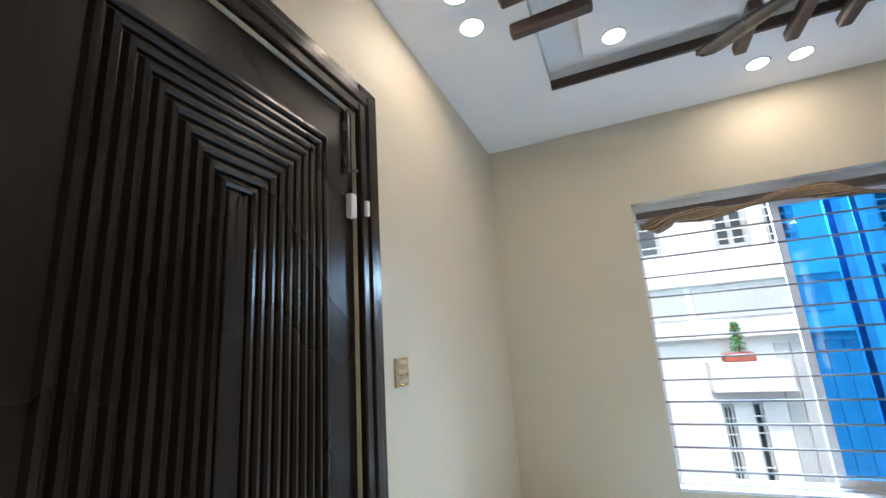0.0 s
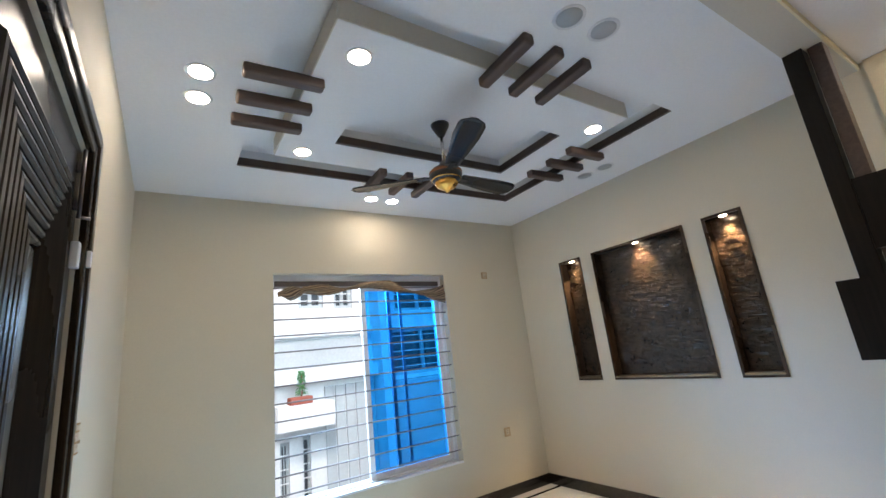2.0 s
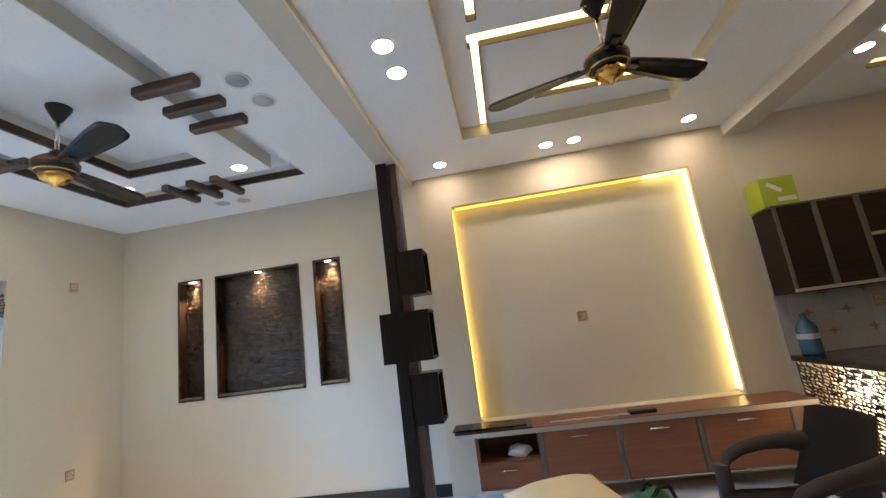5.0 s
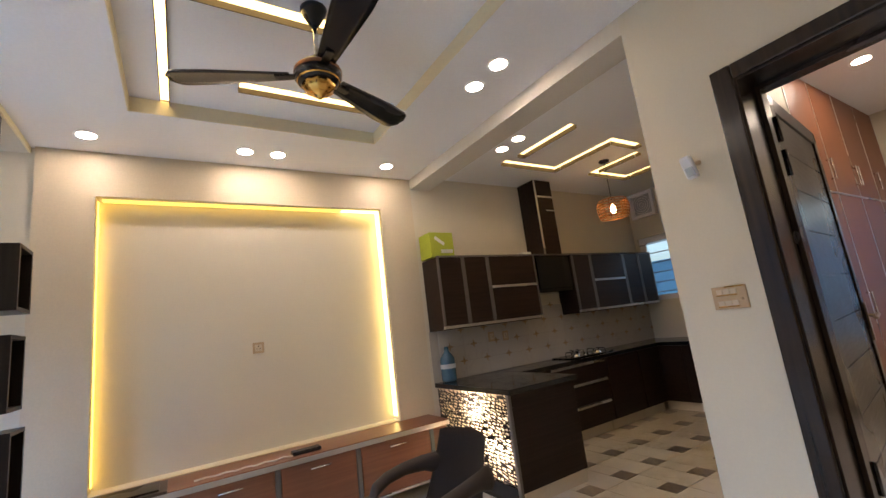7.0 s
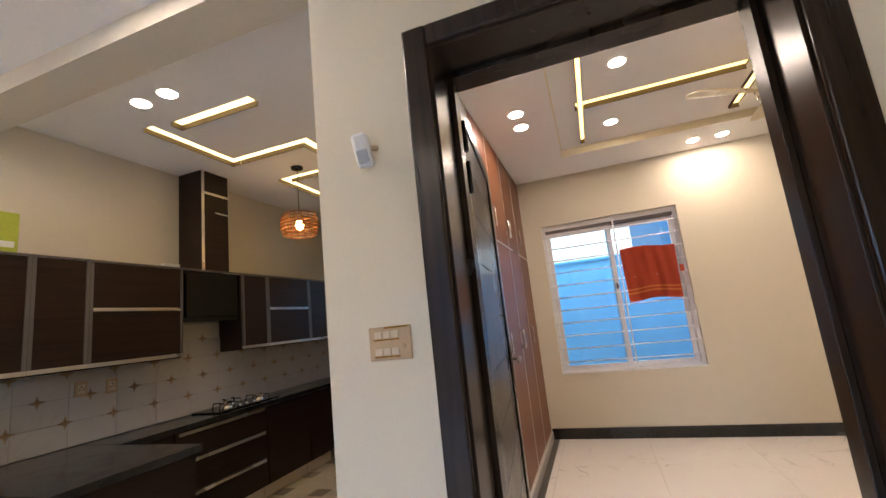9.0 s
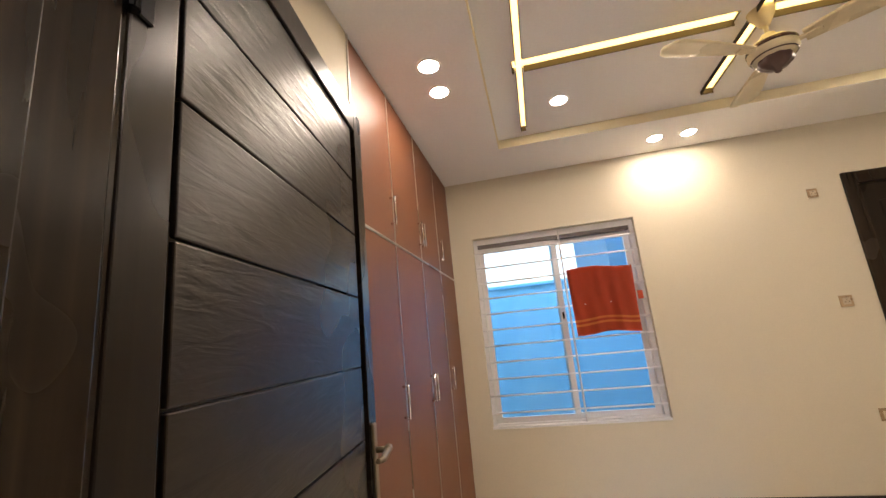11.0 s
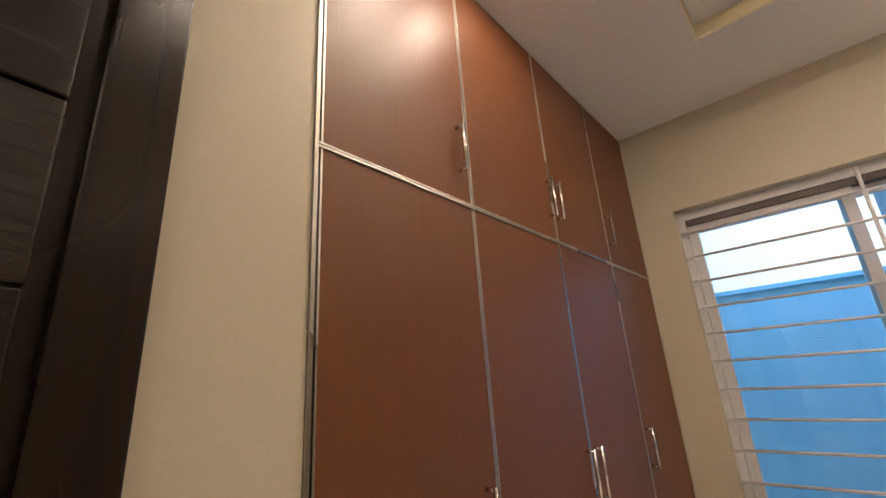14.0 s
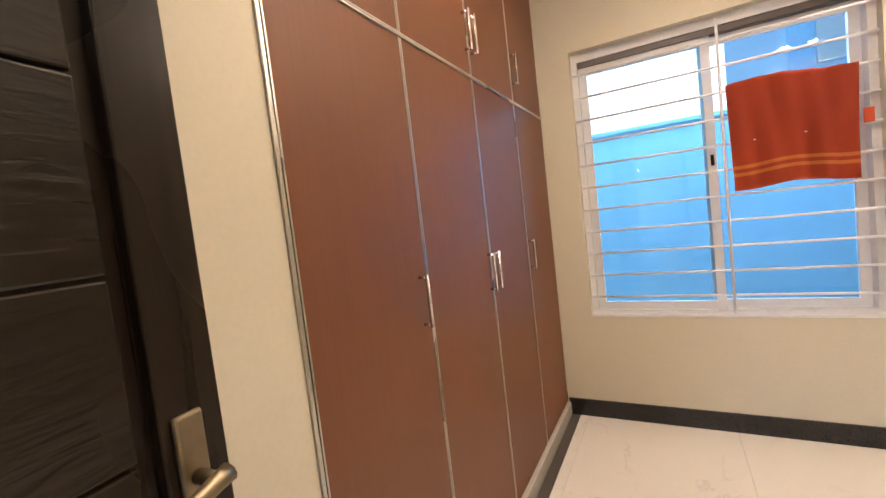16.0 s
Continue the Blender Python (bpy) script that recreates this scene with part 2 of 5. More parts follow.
M_off = surface("frosted_unlit_lens", (0.42, 0.44, 0.46), 0.4, amount=0.05, bump=0)
M_chair = surface("brown_plastic_chair", (0.030, 0.017, 0.010), 0.78, grain=150, amount=0.15, bump=0.15)
M_fan = surface("black_fan_enamel", (0.012, 0.012, 0.014), 0.25, amount=0.15, bump=0.03)
M_fancream = surface("cream_fan_enamel", (0.68, 0.60, 0.42), 0.3, amount=0.05, bump=0)
M_brown = surface("maroon_fan_disc", (0.07, 0.035, 0.03), 0.3, amount=0.1, bump=0)
M_stone = surface("dark_stacked_stone", (0.036, 0.023, 0.015), 0.16, grain=35, amount=0.4, bump=0.45, stain=8, vary=0.55, bump_dist=0.01)
M_nframe = surface("bronze_niche_frame", (0.05, 0.03, 0.018), 0.28, 0.4, grain=60, amount=0.25)
M_cloth = striped("brown_striped_valance", (0.055, 0.030, 0.017), (0.33, 0.23, 0.135))
M_towel = surface("orange_red_terry_towel", (0.52, 0.075, 0.03), 0.95, grain=320, amount=0.2, bump=0.7)
M_stripe = surface("orange_towel_stripe", (0.72, 0.23, 0.06), 0.9, grain=300, amount=0.15, bump=0.5)
M_cream = surface("cream_cushion_cloth", (0.66, 0.53, 0.33), 0.85, grain=180, amount=0.08, bump=0.3)
M_green = surface("green_plastic_bag", (0.012, 0.13, 0.055), 0.35, grain=20, amount=0.3, bump=0.4)
M_lime = surface("lime_green_cardboard", (0.40, 0.46, 0.035), 0.5, grain=60, amount=0.08)
M_paper = surface("white_print", (0.75, 0.75, 0.66), 0.6, amount=0.03, bump=0)
M_water = surface("blue_bottle_plastic", (0.055, 0.115, 0.16), 0.12, amount=0.1, bump=0)
M_facade = surface("white_render", (0.64, 0.65, 0.66), 0.8, grain=20, amount=0.06, bump=0.2)
# blue cast of light through the tinted glass, put into the wall colour
M_bwall = surface("blue_cast_wall", (0.20, 0.41, 0.58), 0.8, grain=20, amount=0.08, bump=0.2)
M_greyf = surface("pale_grey_panel", (0.40, 0.43, 0.45), 0.7, grain=20, amount=0.08, bump=0.1)
M_dark = surface("dark_opening", (0.05, 0.06, 0.07), 0.3, amount=0.1, bump=0)
M_ground = surface("concrete_ground", (0.3, 0.29, 0.28), 0.9, grain=12, amount=0.2, bump=0.3)
M_leaf = surface("plant_leaf", (0.06, 0.2, 0.07), 0.5, grain=30, amount=0.4)
M_pot = surface("terracotta_trough", (0.3, 0.08, 0.05), 0.7, amount=0.15)
M_cable = surface("white_cable", (0.7, 0.66, 0.6), 0.5, amount=0.05, bump=0)
M_chip_d = surface("dark_mosaic_chip", (0.018, 0.012, 0.009), 0.25, amount=0.3, bump=0.1)
M_lampwood = surface("amber_bamboo_lampshade", (0.27, 0.10, 0.018), 0.5, grain=60, amount=0.3)
L_down = glow("downlight_lens", (1.0, 0.88, 0.72), 60.0)
L_downb = glow("bedroom_downlight_lens", (1.0, 0.86, 0.68), 85.0)
L_downk = glow("kitchen_downlight_lens", (1.0, 0.86, 0.68), 34.0)
L_small = glow("niche_spot_lens", (1.0, 0.80, 0.55), 40.0)
L_ledb = glow("yellow_groove_strip", (1.0, 0.66, 0.17), 1.9)
L_ledw = glow("warm_white_led_strip", (1.0, 0.72, 0.27), 3.6)
L_ledk = glow("kitchen_led_strip", (1.0, 0.70, 0.24), 2.2)
L_tv = glow("yellow_led_strip", (1.0, 0.64, 0.08), 3.0)
L_tvtop = glow("dim_yellow_led_strip", (1.0, 0.66, 0.09), 1.4)
L_tvw = glow("pale_yellow_led_strip", (1.0, 0.76, 0.25), 3.4)
L_bulb = glow("warm_bulb", (1.0, 0.62, 0.25), 30.0)
L_back = glow("panel_back_bulb", (1.0, 0.86, 0.66), 70.0)


def translucent(name, colour):
    m = bpy.data.materials.new(name)
    m.use_nodes = True
    n, l = m.node_tree.nodes, m.node_tree.links
    n.remove(n["Principled BSDF"])
    tr, df, mx = n.new("ShaderNodeBsdfTranslucent"), n.new("ShaderNodeBsdfDiffuse"), n.new("ShaderNodeMixShader")
    tr.inputs["Color"].default_value, df.inputs["Color"].default_value = (*colour, 1), (*colour, 1)
    mx.inputs["Fac"].default_value = 0.3
    l.new(tr.outputs[0], mx.inputs[1])
    l.new(df.outputs[0], mx.inputs[2])
    l.new(mx.outputs[0], n["Material Output"].inputs["Surface"])
    return m


M_chip = translucent("cream_glass_chip", (0.85, 0.72, 0.52))

# ---- building helpers ----
BASE = {}


def thing(name, at, label, category, group="", kind=""):
    """An empty at a thing's base; its parts are given in world coordinates."""
    ob = new(name)
    ob.empty_display_size = 0.1
    ob.matrix_basis = Matrix.Translation(at)
    BASE[ob] = Vector(at)
    return tagged(ob, label, category, group, kind)


def mesh_of(name, bm, material):
    me = bpy.data.meshes.new(name)
    bm.normal_update()
    bm.to_mesh(me)
    bm.free()
    for mt in material if isinstance(material, (list, tuple)) else [material]:
        me.materials.append(mt)
    return me


def part(name, bm, material, parent, label=""):
    ob = new(name, mesh_of(name, bm, material))
    ob.parent = parent
    base = BASE.get(parent, Vector((0, 0, 0)))
    ob.matrix_parent_inverse = Matrix.Translation(-base)
    BASE[ob] = Vector((0, 0, 0))
    return tagged(ob, label)


def single(name, bm, material, label="", category="", group="", kind=""):
    ob = new(name, mesh_of(name, bm, material))
    BASE[ob] = Vector((0, 0, 0))
    return tagged(ob, label, category, group, kind)


def box(x0, y0, z0, x1, y1, z1, bevel=0.0, bm=None, mat=0):
    bm = bm or bmesh.new()
    xs, ys, zs = sorted((x0, x1)), sorted((y0, y1)), sorted((z0, z1))
    vs = [bm.verts.new((xs[i], ys[j], zs[k])) for i in (0, 1) for j in (0, 1) for k in (0, 1)]
    fs = [bm.faces.new([vs[i] for i in q]) for q in ((0, 1, 3, 2), (4, 6, 7, 5), (0, 4, 5, 1), (2, 3, 7, 6), (0, 2, 6, 4), (1, 5, 7, 3))]
    for f in fs:
        f.material_index = mat
    if bevel:
        bmesh.ops.bevel(bm, geom=list({e for f in fs for e in f.edges}), offset=bevel, segments=2, profile=0.5, affect="EDGES", clamp_overlap=True)
    return bm


def tube(points, radius, sides=8, bm=None, caps=True, radii=None):
    """A round bar along a line of points."""
    bm = bm or bmesh.new()
    pts = [Vector(p) for p in points]
    rings = []
    for i, p in enumerate(pts):
        d = (pts[min(i + 1, len(pts) - 1)] - pts[max(i - 1, 0)]).normalized()
        u = d.orthogonal().normalized() if abs(d.z) > 0.95 else d.cross(Vector((0, 0, 1))).normalized()
        v = d.cross(u)
        r = radii[i] if radii else radius
        rings.append([bm.verts.new(p + r * (math.cos(a) * u + math.sin(a) * v)) for a in (2 * math.pi * k / sides for k in range(sides))])
    for a, c in zip(rings, rings[1:]):
        for k in range(sides):
            f = bm.faces.new((a[k], a[(k + 1) % sides], c[(k + 1) % sides], c[k]))
            f.smooth = True
    if caps:
        bm.faces.new(rings[0][::-1])
        bm.faces.new(rings[-1])
    bmesh.ops.recalc_face_normals(bm, faces=bm.faces)
    return bm


def lathe(profile, centre=(0, 0, 0), sides=24, bm=None):
    """A turned shape about a vertical axis from (radius, height) pairs."""
    bm = bm or bmesh.new()
    c = Vector(centre)
    rings = []
    for r, z in profile:
        rings.append([bm.verts.new(c + Vector((r * math.cos(2 * math.pi * k / sides), r * math.sin(2 * math.pi * k / sides), z))) for k in range(sides)] if r > 1e-5 else [bm.verts.new(c + Vector((0, 0, z)))])
    for a, d in zip(rings, rings[1:]):
        for k in range(sides):
            q = [a[k % len(a)], a[(k + 1) % len(a)], d[(k + 1) % len(d)], d[k % len(d)]]
            q = [v for i, v in enumerate(q) if v not in q[:i]]
            if len(q) > 2:
                bm.faces.new(q).smooth = True
    bmesh.ops.recalc_face_normals(bm, faces=bm.faces)
    return bm


def slab(rects, holes, lo, hi, axis="z", bm=None):
    """A plate between lo and hi along an axis, covering rects (a0, b0, a1, b1) but for holes. Axes a, b are the two others in order."""
    bm = bm or bmesh.new()
    cuts_a = sorted({round(v, 4) for r in rects + holes for v in (r[0], r[2])})
    cuts_b = sorted({round(v, 4) for r in rects + holes for v in (r[1], r[3])})

    def inside(a, b, rs):
        return any(min(r[0], r[2]) < a < max(r[0], r[2]) and min(r[1], r[3]) < b < max(r[1], r[3]) for r in rs)
    na, nb = len(cuts_a) - 1, len(cuts_b) - 1
    full = [[inside((cuts_a[i] + cuts_a[i + 1]) / 2, (cuts_b[j] + cuts_b[j + 1]) / 2, rects) and not inside((cuts_a[i] + cuts_a[i + 1]) / 2, (cuts_b[j] + cuts_b[j + 1]) / 2, holes) for j in range(nb)] for i in range(na)]
    seen = {}

    def v(i, j, k):
        key = (i, j, k)
        if key not in seen:
            a, b, c = cuts_a[i], cuts_b[j], (lo, hi)[k]
            seen[key] = bm.verts.new({"z": (a, b, c), "x": (c, a, b), "y": (a, c, b)}[axis])
        return seen[key]
    for i in range(na):
        for j in range(nb):
            if not full[i][j]:
                continue
            bm.faces.new((v(i, j, 0), v(i + 1, j, 0), v(i + 1, j + 1, 0), v(i, j + 1, 0)))
            bm.faces.new((v(i, j, 1), v(i + 1, j, 1), v(i + 1, j + 1, 1), v(i, j + 1, 1)))
            for di, dj, p, q in ((-1, 0, (i, j), (i, j + 1)), (1, 0, (i + 1, j), (i + 1, j + 1)), (0, -1, (i, j), (i + 1, j)), (0, 1, (i, j + 1), (i + 1, j + 1))):
                ii, jj = i + di, j + dj
                if not (0 <= ii < na and 0 <= jj < nb and full[ii][jj]):
                    bm.faces.new((v(*p, 0), v(*q, 0), v(*q, 1), v(*p, 1)))
    bmesh.ops.recalc_face_normals(bm, faces=bm.faces)
    return bm


def structure(name, bm, material, label):
    return single(name, bm, material, label, kind="structure")

# ---- large structure ----
XE, YN, YS, XW = 3.30, 3.23, -2.79, -0.40      # lounge: east, north, south and west faces
CZ = 2.84                                       # false ceiling
WX, BY = 0.63, -6.48                            # bedroom: wardrobe face, window wall
KX, KY = 3.27, -6.40                            # kitchen: east and south faces
NW = (0.565, 0.42, 2.245, 2.225)                # north window x0 z0 x1 z1
BW = (-0.96, 0.655, 0.43, 2.29)                 # bedroom window
KW = (2.05, 1.33, 3.235, 2.22)                   # kitchen window
TV = (-2.44, 0.57, -0.30, 2.51)                 # lit recess y0 z0 y1 z1
NICHES = ((2.325, 1.035, 2.59, 2.215), (1.283, 1.035, 2.175, 2.215), (0.855, 1.035, 1.125, 2.215))
DOOR_S = (-0.58, 0.36, 2.21)                    # bedroom doorway x0 x1 top
DOOR_W = (0.37, 1.33, 2.21)                     # entrance doorway y0 y1 top

structure("floor", slab([(-3.7, -6.7, 3.7, 3.5), (0.7, -7.0, 3.7, -6.0)], [], -0.12, -0.012), M_grout, "grey bedding under the tiled floors")
structure("wall_north", slab([(-0.62, 0, 3.7, 3.1)], [NW], YN, YN + 0.23, "y"), M_wall, "cream painted wall around the barred window")
structure("wall_east_lounge", slab([(YS, 0, YN, 3.1)], [TV, *NICHES], XE, XE + 0.11, "x"), M_wall, "cream painted wall with three niches and a lit recess")
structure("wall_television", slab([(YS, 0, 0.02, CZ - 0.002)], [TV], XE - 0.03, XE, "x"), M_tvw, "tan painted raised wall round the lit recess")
structure("wall_east_back", slab([(YS + 0.004, 0, YN, 3.1)], [], XE + 0.11, XE + 0.3, "x"), M_wall, "cream painted back of the wall recesses")
structure("wall_west_entrance", slab([(0.2, 0, YN, 3.1)], [(DOOR_W[0], -0.1, DOOR_W[1], DOOR_W[2])], XW - 0.22, XW, "x"), M_wall, "cream painted wall beside the entrance door")
structure("wall_hall_north", slab([(-2.8, 0, XW - 0.22, 3.1)], [], 0.2, 0.42, "y"), M_wall, "cream painted hall wall")
structure("wall_hall_west", slab([(YS, 0, 0.42, 3.1)], [], -3.0, -2.8, "x"), M_wall, "cream painted hall wall")
structure("wall_south_lounge", slab([(-3.0, 0, 0.79, 3.1)], [(DOOR_S[0], -0.1, DOOR_S[1], DOOR_S[2])], YS - 0.28, YS, "y"), M_wall, "cream painted wall with the bedroom doorway")
# header takes the cream that has shade in it
structure("wall_kitchen_header", slab([(0.79, 2.735, XE + 0.3, 3.1)], [], YS - 0.22, YS, "y"), M_shade, "header over the kitchen opening, cream with shade in the colour")
structure("wall_bedroom_east", slab([(-4.33, 0, YS - 0.28, 3.1)], [], WX, 0.79, "x"), M_wall, "cream painted wall beside the wardrobe")
structure("wall_wardrobe_back", slab([(BY, 0, -4.33, 3.1)], [], WX + 0.62, WX + 0.74, "x"), M_wall, "cream painted wall behind the wardrobe")
structure("wall_wardrobe_return", slab([(0.79, 0, WX + 0.74, 3.1)], [], -4.33, -4.23, "y"), M_wall, "cream painted return")
structure("wall_bedroom_south", slab([(-3.7, 0, WX + 0.74, 3.1)], [BW, (-3.36, -0.1, -2.60, 2.30)], BY - 0.22, BY, "y"), M_wall, "cream painted window wall of the bedroom")
structure("wall_bedroom_west", slab([(BY, 0, YS - 0.28, 3.1)], [], -3.7, -3.5, "x"), M_wall, "cream painted bedroom wall")
structure("wall_kitchen_east", slab([(KY - 0.2, 0, YS - 0.0, 3.1)], [], KX, KX + 0.2, "x"), M_wall, "cream painted kitchen wall")
structure("wall_kitchen_south", slab([(WX + 0.74, 0, KX, 3.1)], [KW], KY - 0.2, KY, "y"), M_wall, "cream painted kitchen wall with a window")
structure("wall_closet_back", slab([(-3.5, 0, -2.4, 2.5)], [], BY - 0.5, BY - 0.4, "y"), M_wall, "wall behind the closed inner door")
structure("roof_slab", slab([(-3.7, -7.0, 3.8, 3.5)], [], 3.1, 3.3), M_white, "concrete roof slab over the rooms")

# ---- ceilings ----
GD = 0.042                                      # half width of a light groove


def groove(x0, y0, x1, y1, h=GD):
    return (min(x0, x1) - h, min(y0, y1) - h, max(x0, x1) + h, max(y0, y1) + h)


# lounge, window end: a channel round an island, and a recess in the island
CH, ISL, INN = (0.205, 0.845, 2.65, 2.565), (0.41, 1.035, 2.44, 2.345), (0.73, 1.385, 2.148, 2.043)
structure("ceiling_lounge_north", slab([(XW - 0.2, 0.225, XE + 0.1, YN + 0.1)], [CH], CZ, CZ + 0.12), M_white, "white false ceiling round the fan")
structure("ceiling_island", slab([ISL], [INN], CZ, CZ + 0.12), [M_white], "white hanging ceiling island with a recess")
structure("ceiling_top_north", slab([(XW - 0.2, 0.225, XE + 0.1, YN + 0.1)], [], CZ + 0.12, CZ + 0.2), M_white, "white upper ceiling")


def lining(r, z0, z1, t, sides, out):
    """Thin strips on the faces of a rectangular opening (out: on its inside, or round an island)."""
    bm = bmesh.new()
    x0, y0, x1, y1 = r
    s = t if out else -t
    if "n" in sides:
        box(x0, y1 - s, z0, x1, y1, z1, bm=bm)
    if "s" in sides:
        box(x0, y0, z0, x1, y0 + s, z1, bm=bm)
    if "e" in sides:
        box(x1 - s, y0, z0, x1, y1, z1, bm=bm)
    if "w" in sides:
        box(x0, y0, z0, x0 + s, y1, z1, bm=bm)
    return bm


structure("trim_channel", lining(CH, CZ - 0.006, CZ + 0.05, 0.022, "ne", True), M_trim, "dark brown painted edge of the ceiling channel")
structure("trim_island_recess", lining(INN, CZ - 0.006, CZ + 0.05, 0.022, "ne", True), M_trim, "dark brown painted edge of the island recess")
# island sides are coloured as shaded, unlike the white underside
structure("trim_island_side", lining(ISL, CZ + 0.003, CZ + 0.119, 0.006, "nesw", False), M_shade, "side of the ceiling island, cream with shade in the colour")

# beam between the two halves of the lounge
# beam underside gets its shade from the colour
structure("ceiling_beam", slab([(-2.8, 0.055, XE + 0.1, 0.225)], [], 2.80, 3.05), M_shade, "ceiling beam, cream with shade in the colour")
# the beam's lit south face, its glow put into the colour
structure("trim_beam", slab([(-2.8, 0.045, XE, 0.055)], [], 2.80, 2.84), M_yellow, "beam edge coloured with the yellow glow falling on it")

# lounge, television end: a tray with light grooves in its top
T2 = (0.42, -2.14, 2.60, -0.53)
G2 = [groove(0.55, -0.72, 1.36, -0.72, 0.027), groove(1.56, -0.72, 2.58, -0.72, 0.027), groove(1.56, -0.72, 1.56, -1.42), groove(2.26, -1.15, 2.26, -1.98)]
structure("ceiling_lounge_south", slab([(-2.8, YS, XE + 0.1, 0.055)], [T2], CZ, CZ + 0.10), M_white, "white false ceiling with a tray")
structure("ceiling_tray_south", slab([(T2[0] - 0.05, T2[1] - 0.05, T2[2] + 0.05, T2[3] + 0.05)], G2, CZ + 0.10, CZ + 0.12), M_white, "white tray ceiling cut by lit grooves")
# tray sides carry the strips' glow in their colour
structure("trim_tray_south", lining(T2, CZ + 0.003, CZ + 0.098, 0.006, "nesw", True), M_yellow, "ceiling tray side coloured with the light strips' yellow glow")
structure("ceiling_top_south", slab([(-2.8, YS, XE + 0.1, 0.055)], [], CZ + 0.22, CZ + 0.25), M_white, "white upper ceiling")

# kitchen
GK = [groove(2.44, -3.62, 1.86, -3.62), groove(2.66, -3.59, 2.66, -4.28), groove(2.66, -4.28, 1.93, -4.28), groove(1.93, -4.28, 1.93, -4.66),
      groove(2.62, -4.87, 2.62, -5.48), groove(2.62, -4.87, 2.08, -4.87), groove(2.62, -5.48, 2.15, -5.48)]
structure("ceiling_kitchen", slab([(0.79, KY, KX, YS - 0.22)], GK, CZ + 0.03, CZ + 0.05), M_white, "white kitchen ceiling cut by lit grooves")
structure("ceiling_top_kitchen", slab([(0.79, KY, KX, YS - 0.22)], [], CZ + 0.15, CZ + 0.18), M_white, "white upper ceiling")

# bedroom
T3, BD = (-2.9, -5.88, 0.06, -3.72), 0.075
G3 = [groove(-0.15, -3.9, -0.15, -5.72, 0.022), groove(-0.15, -4.965, -1.25, -4.965), groove(-1.40, -4.45, -1.40, -5.67), groove(-1.40, -4.965, -2.6, -4.965)]
structure("ceiling_bedroom", slab([(-3.5, BY, WX + 0.62, YS - 0.28)], [T3], CZ, CZ + BD), M_white, "white false ceiling with a tray")
structure("ceiling_tray_bedroom", slab([(T3[0] - 0.05, T3[1] - 0.05, T3[2] + 0.05, T3[3] + 0.05)], G3, CZ + BD, CZ + BD + 0.02), M_white, "white tray ceiling cut by lit grooves")
# strip glow coloured into these tray sides too
structure("trim_tray_bedroom", lining(T3, CZ + 0.003, CZ + BD - 0.002, 0.006, "nesw", True), M_yellow, "ceiling tray side coloured with the light strips' yellow glow")
structure("ceiling_top_bedroom", slab([(-3.5, BY, WX + 0.62, YS - 0.28)], [], CZ + 0.22, CZ + 0.25), M_white, "white upper ceiling")


def groove_light(rects, z0, material):
    """A run of lit grooves: one brown lining along the outline of the run, and a strip of light above it."""
    cx, cy = (rects[0][0] + rects[0][2]) / 2, (rects[0][1] + rects[0][3]) / 2
    t = thing("groove_light", (cx, cy, z0), "warm lit ceiling groove with brown painted sides", "groove light", "ceiling groove lights")
    ca = sorted({round(v, 4) for r in rects for v in (r[0], r[2])})
    cb = sorted({round(v, 4) for r in rects for v in (r[1], r[3])})

    def full(i, j):
        if not (0 <= i < len(ca) - 1 and 0 <= j < len(cb) - 1):
            return False
        a, b = (ca[i] + ca[i + 1]) / 2, (cb[j] + cb[j + 1]) / 2
        return any(r[0] < a < r[2] and r[1] < b < r[3] for r in rects)
    bm, w, za, zb = bmesh.new(), 0.005, z0 - 0.026, z0 + 0.012
    for i in range(len(ca) - 1):
        for j in range(len(cb) - 1):
            if not full(i, j):
                continue
            x0, y0, x1, y1 = ca[i], cb[j], ca[i + 1], cb[j + 1]
            if not full(i - 1, j):
                box(x0, y0, z0 + 0.001, x0 + w, y1, zb, bm=bm)
            if not full(i + 1, j):
                box(x1 - w, y0, za, x1, y1, zb, bm=bm)
            if not full(i, j - 1):
                box(x0 + w, y0, za, x1 - w, y0 + w, zb, bm=bm)
            if not full(i, j + 1):
                box(x0 + w, y1 - w, z0 + 0.001, x1 - w, y1, zb, bm=bm)
    part("lining", bm, M_lip, t, "brown painted lining")
    wide = [(r[0] - 0.01, r[1] - 0.01, r[2] + 0.01, r[3] + 0.01) for r in rects]
    part("led_strip", slab(wide, [], z0 + 0.021, z0 + 0.029), material, t, "glowing warm strip")
    return t


for run in (G2[:1], G2[1:3], G2[3:]):
    groove_light(run, CZ + 0.10, L_ledw)
for run in (G3[:2], G3[2:]):
    groove_light(run, CZ + BD, L_ledb)
for run in (GK[:1], GK[1:4], GK[4:]):
    groove_light(run, CZ + 0.03, L_ledk)

# brown logs across the channel
LOGS = [(0.29, y, "x") for y in (1.48, 1.71, 1.93)] + [(2.55, y, "x") for y in (1.49, 1.70, 1.92)] + [(x, 0.925, "y") for x in (1.24, 1.45, 1.66)] + [(x, 2.47, "y") for x in (1.19, 1.42, 1.64)]


def ceiling_log(x, y, along):
    bm = box(-0.19, -0.032, -0.06, 0.19, 0.032, 0.0, 0.012)
    for v in bm.verts:
        v.co.y += 0.006 * math.sin(9 * v.co.x + 3)
        v.co.z += 0.004 * math.sin(14 * v.co.x)
    ob = single("ceiling_log", bm, M_log, "brown stained wooden log under the ceiling channel", "ceiling log", "logs across the ceiling channel")
    ob.matrix_basis = pose(x, y, CZ + 0.008, 0, 0, 0 if along == "x" else 90)
    return ob


for x, y, along in LOGS:
    ceiling_log(x, y, along)

# ---- downlights ----


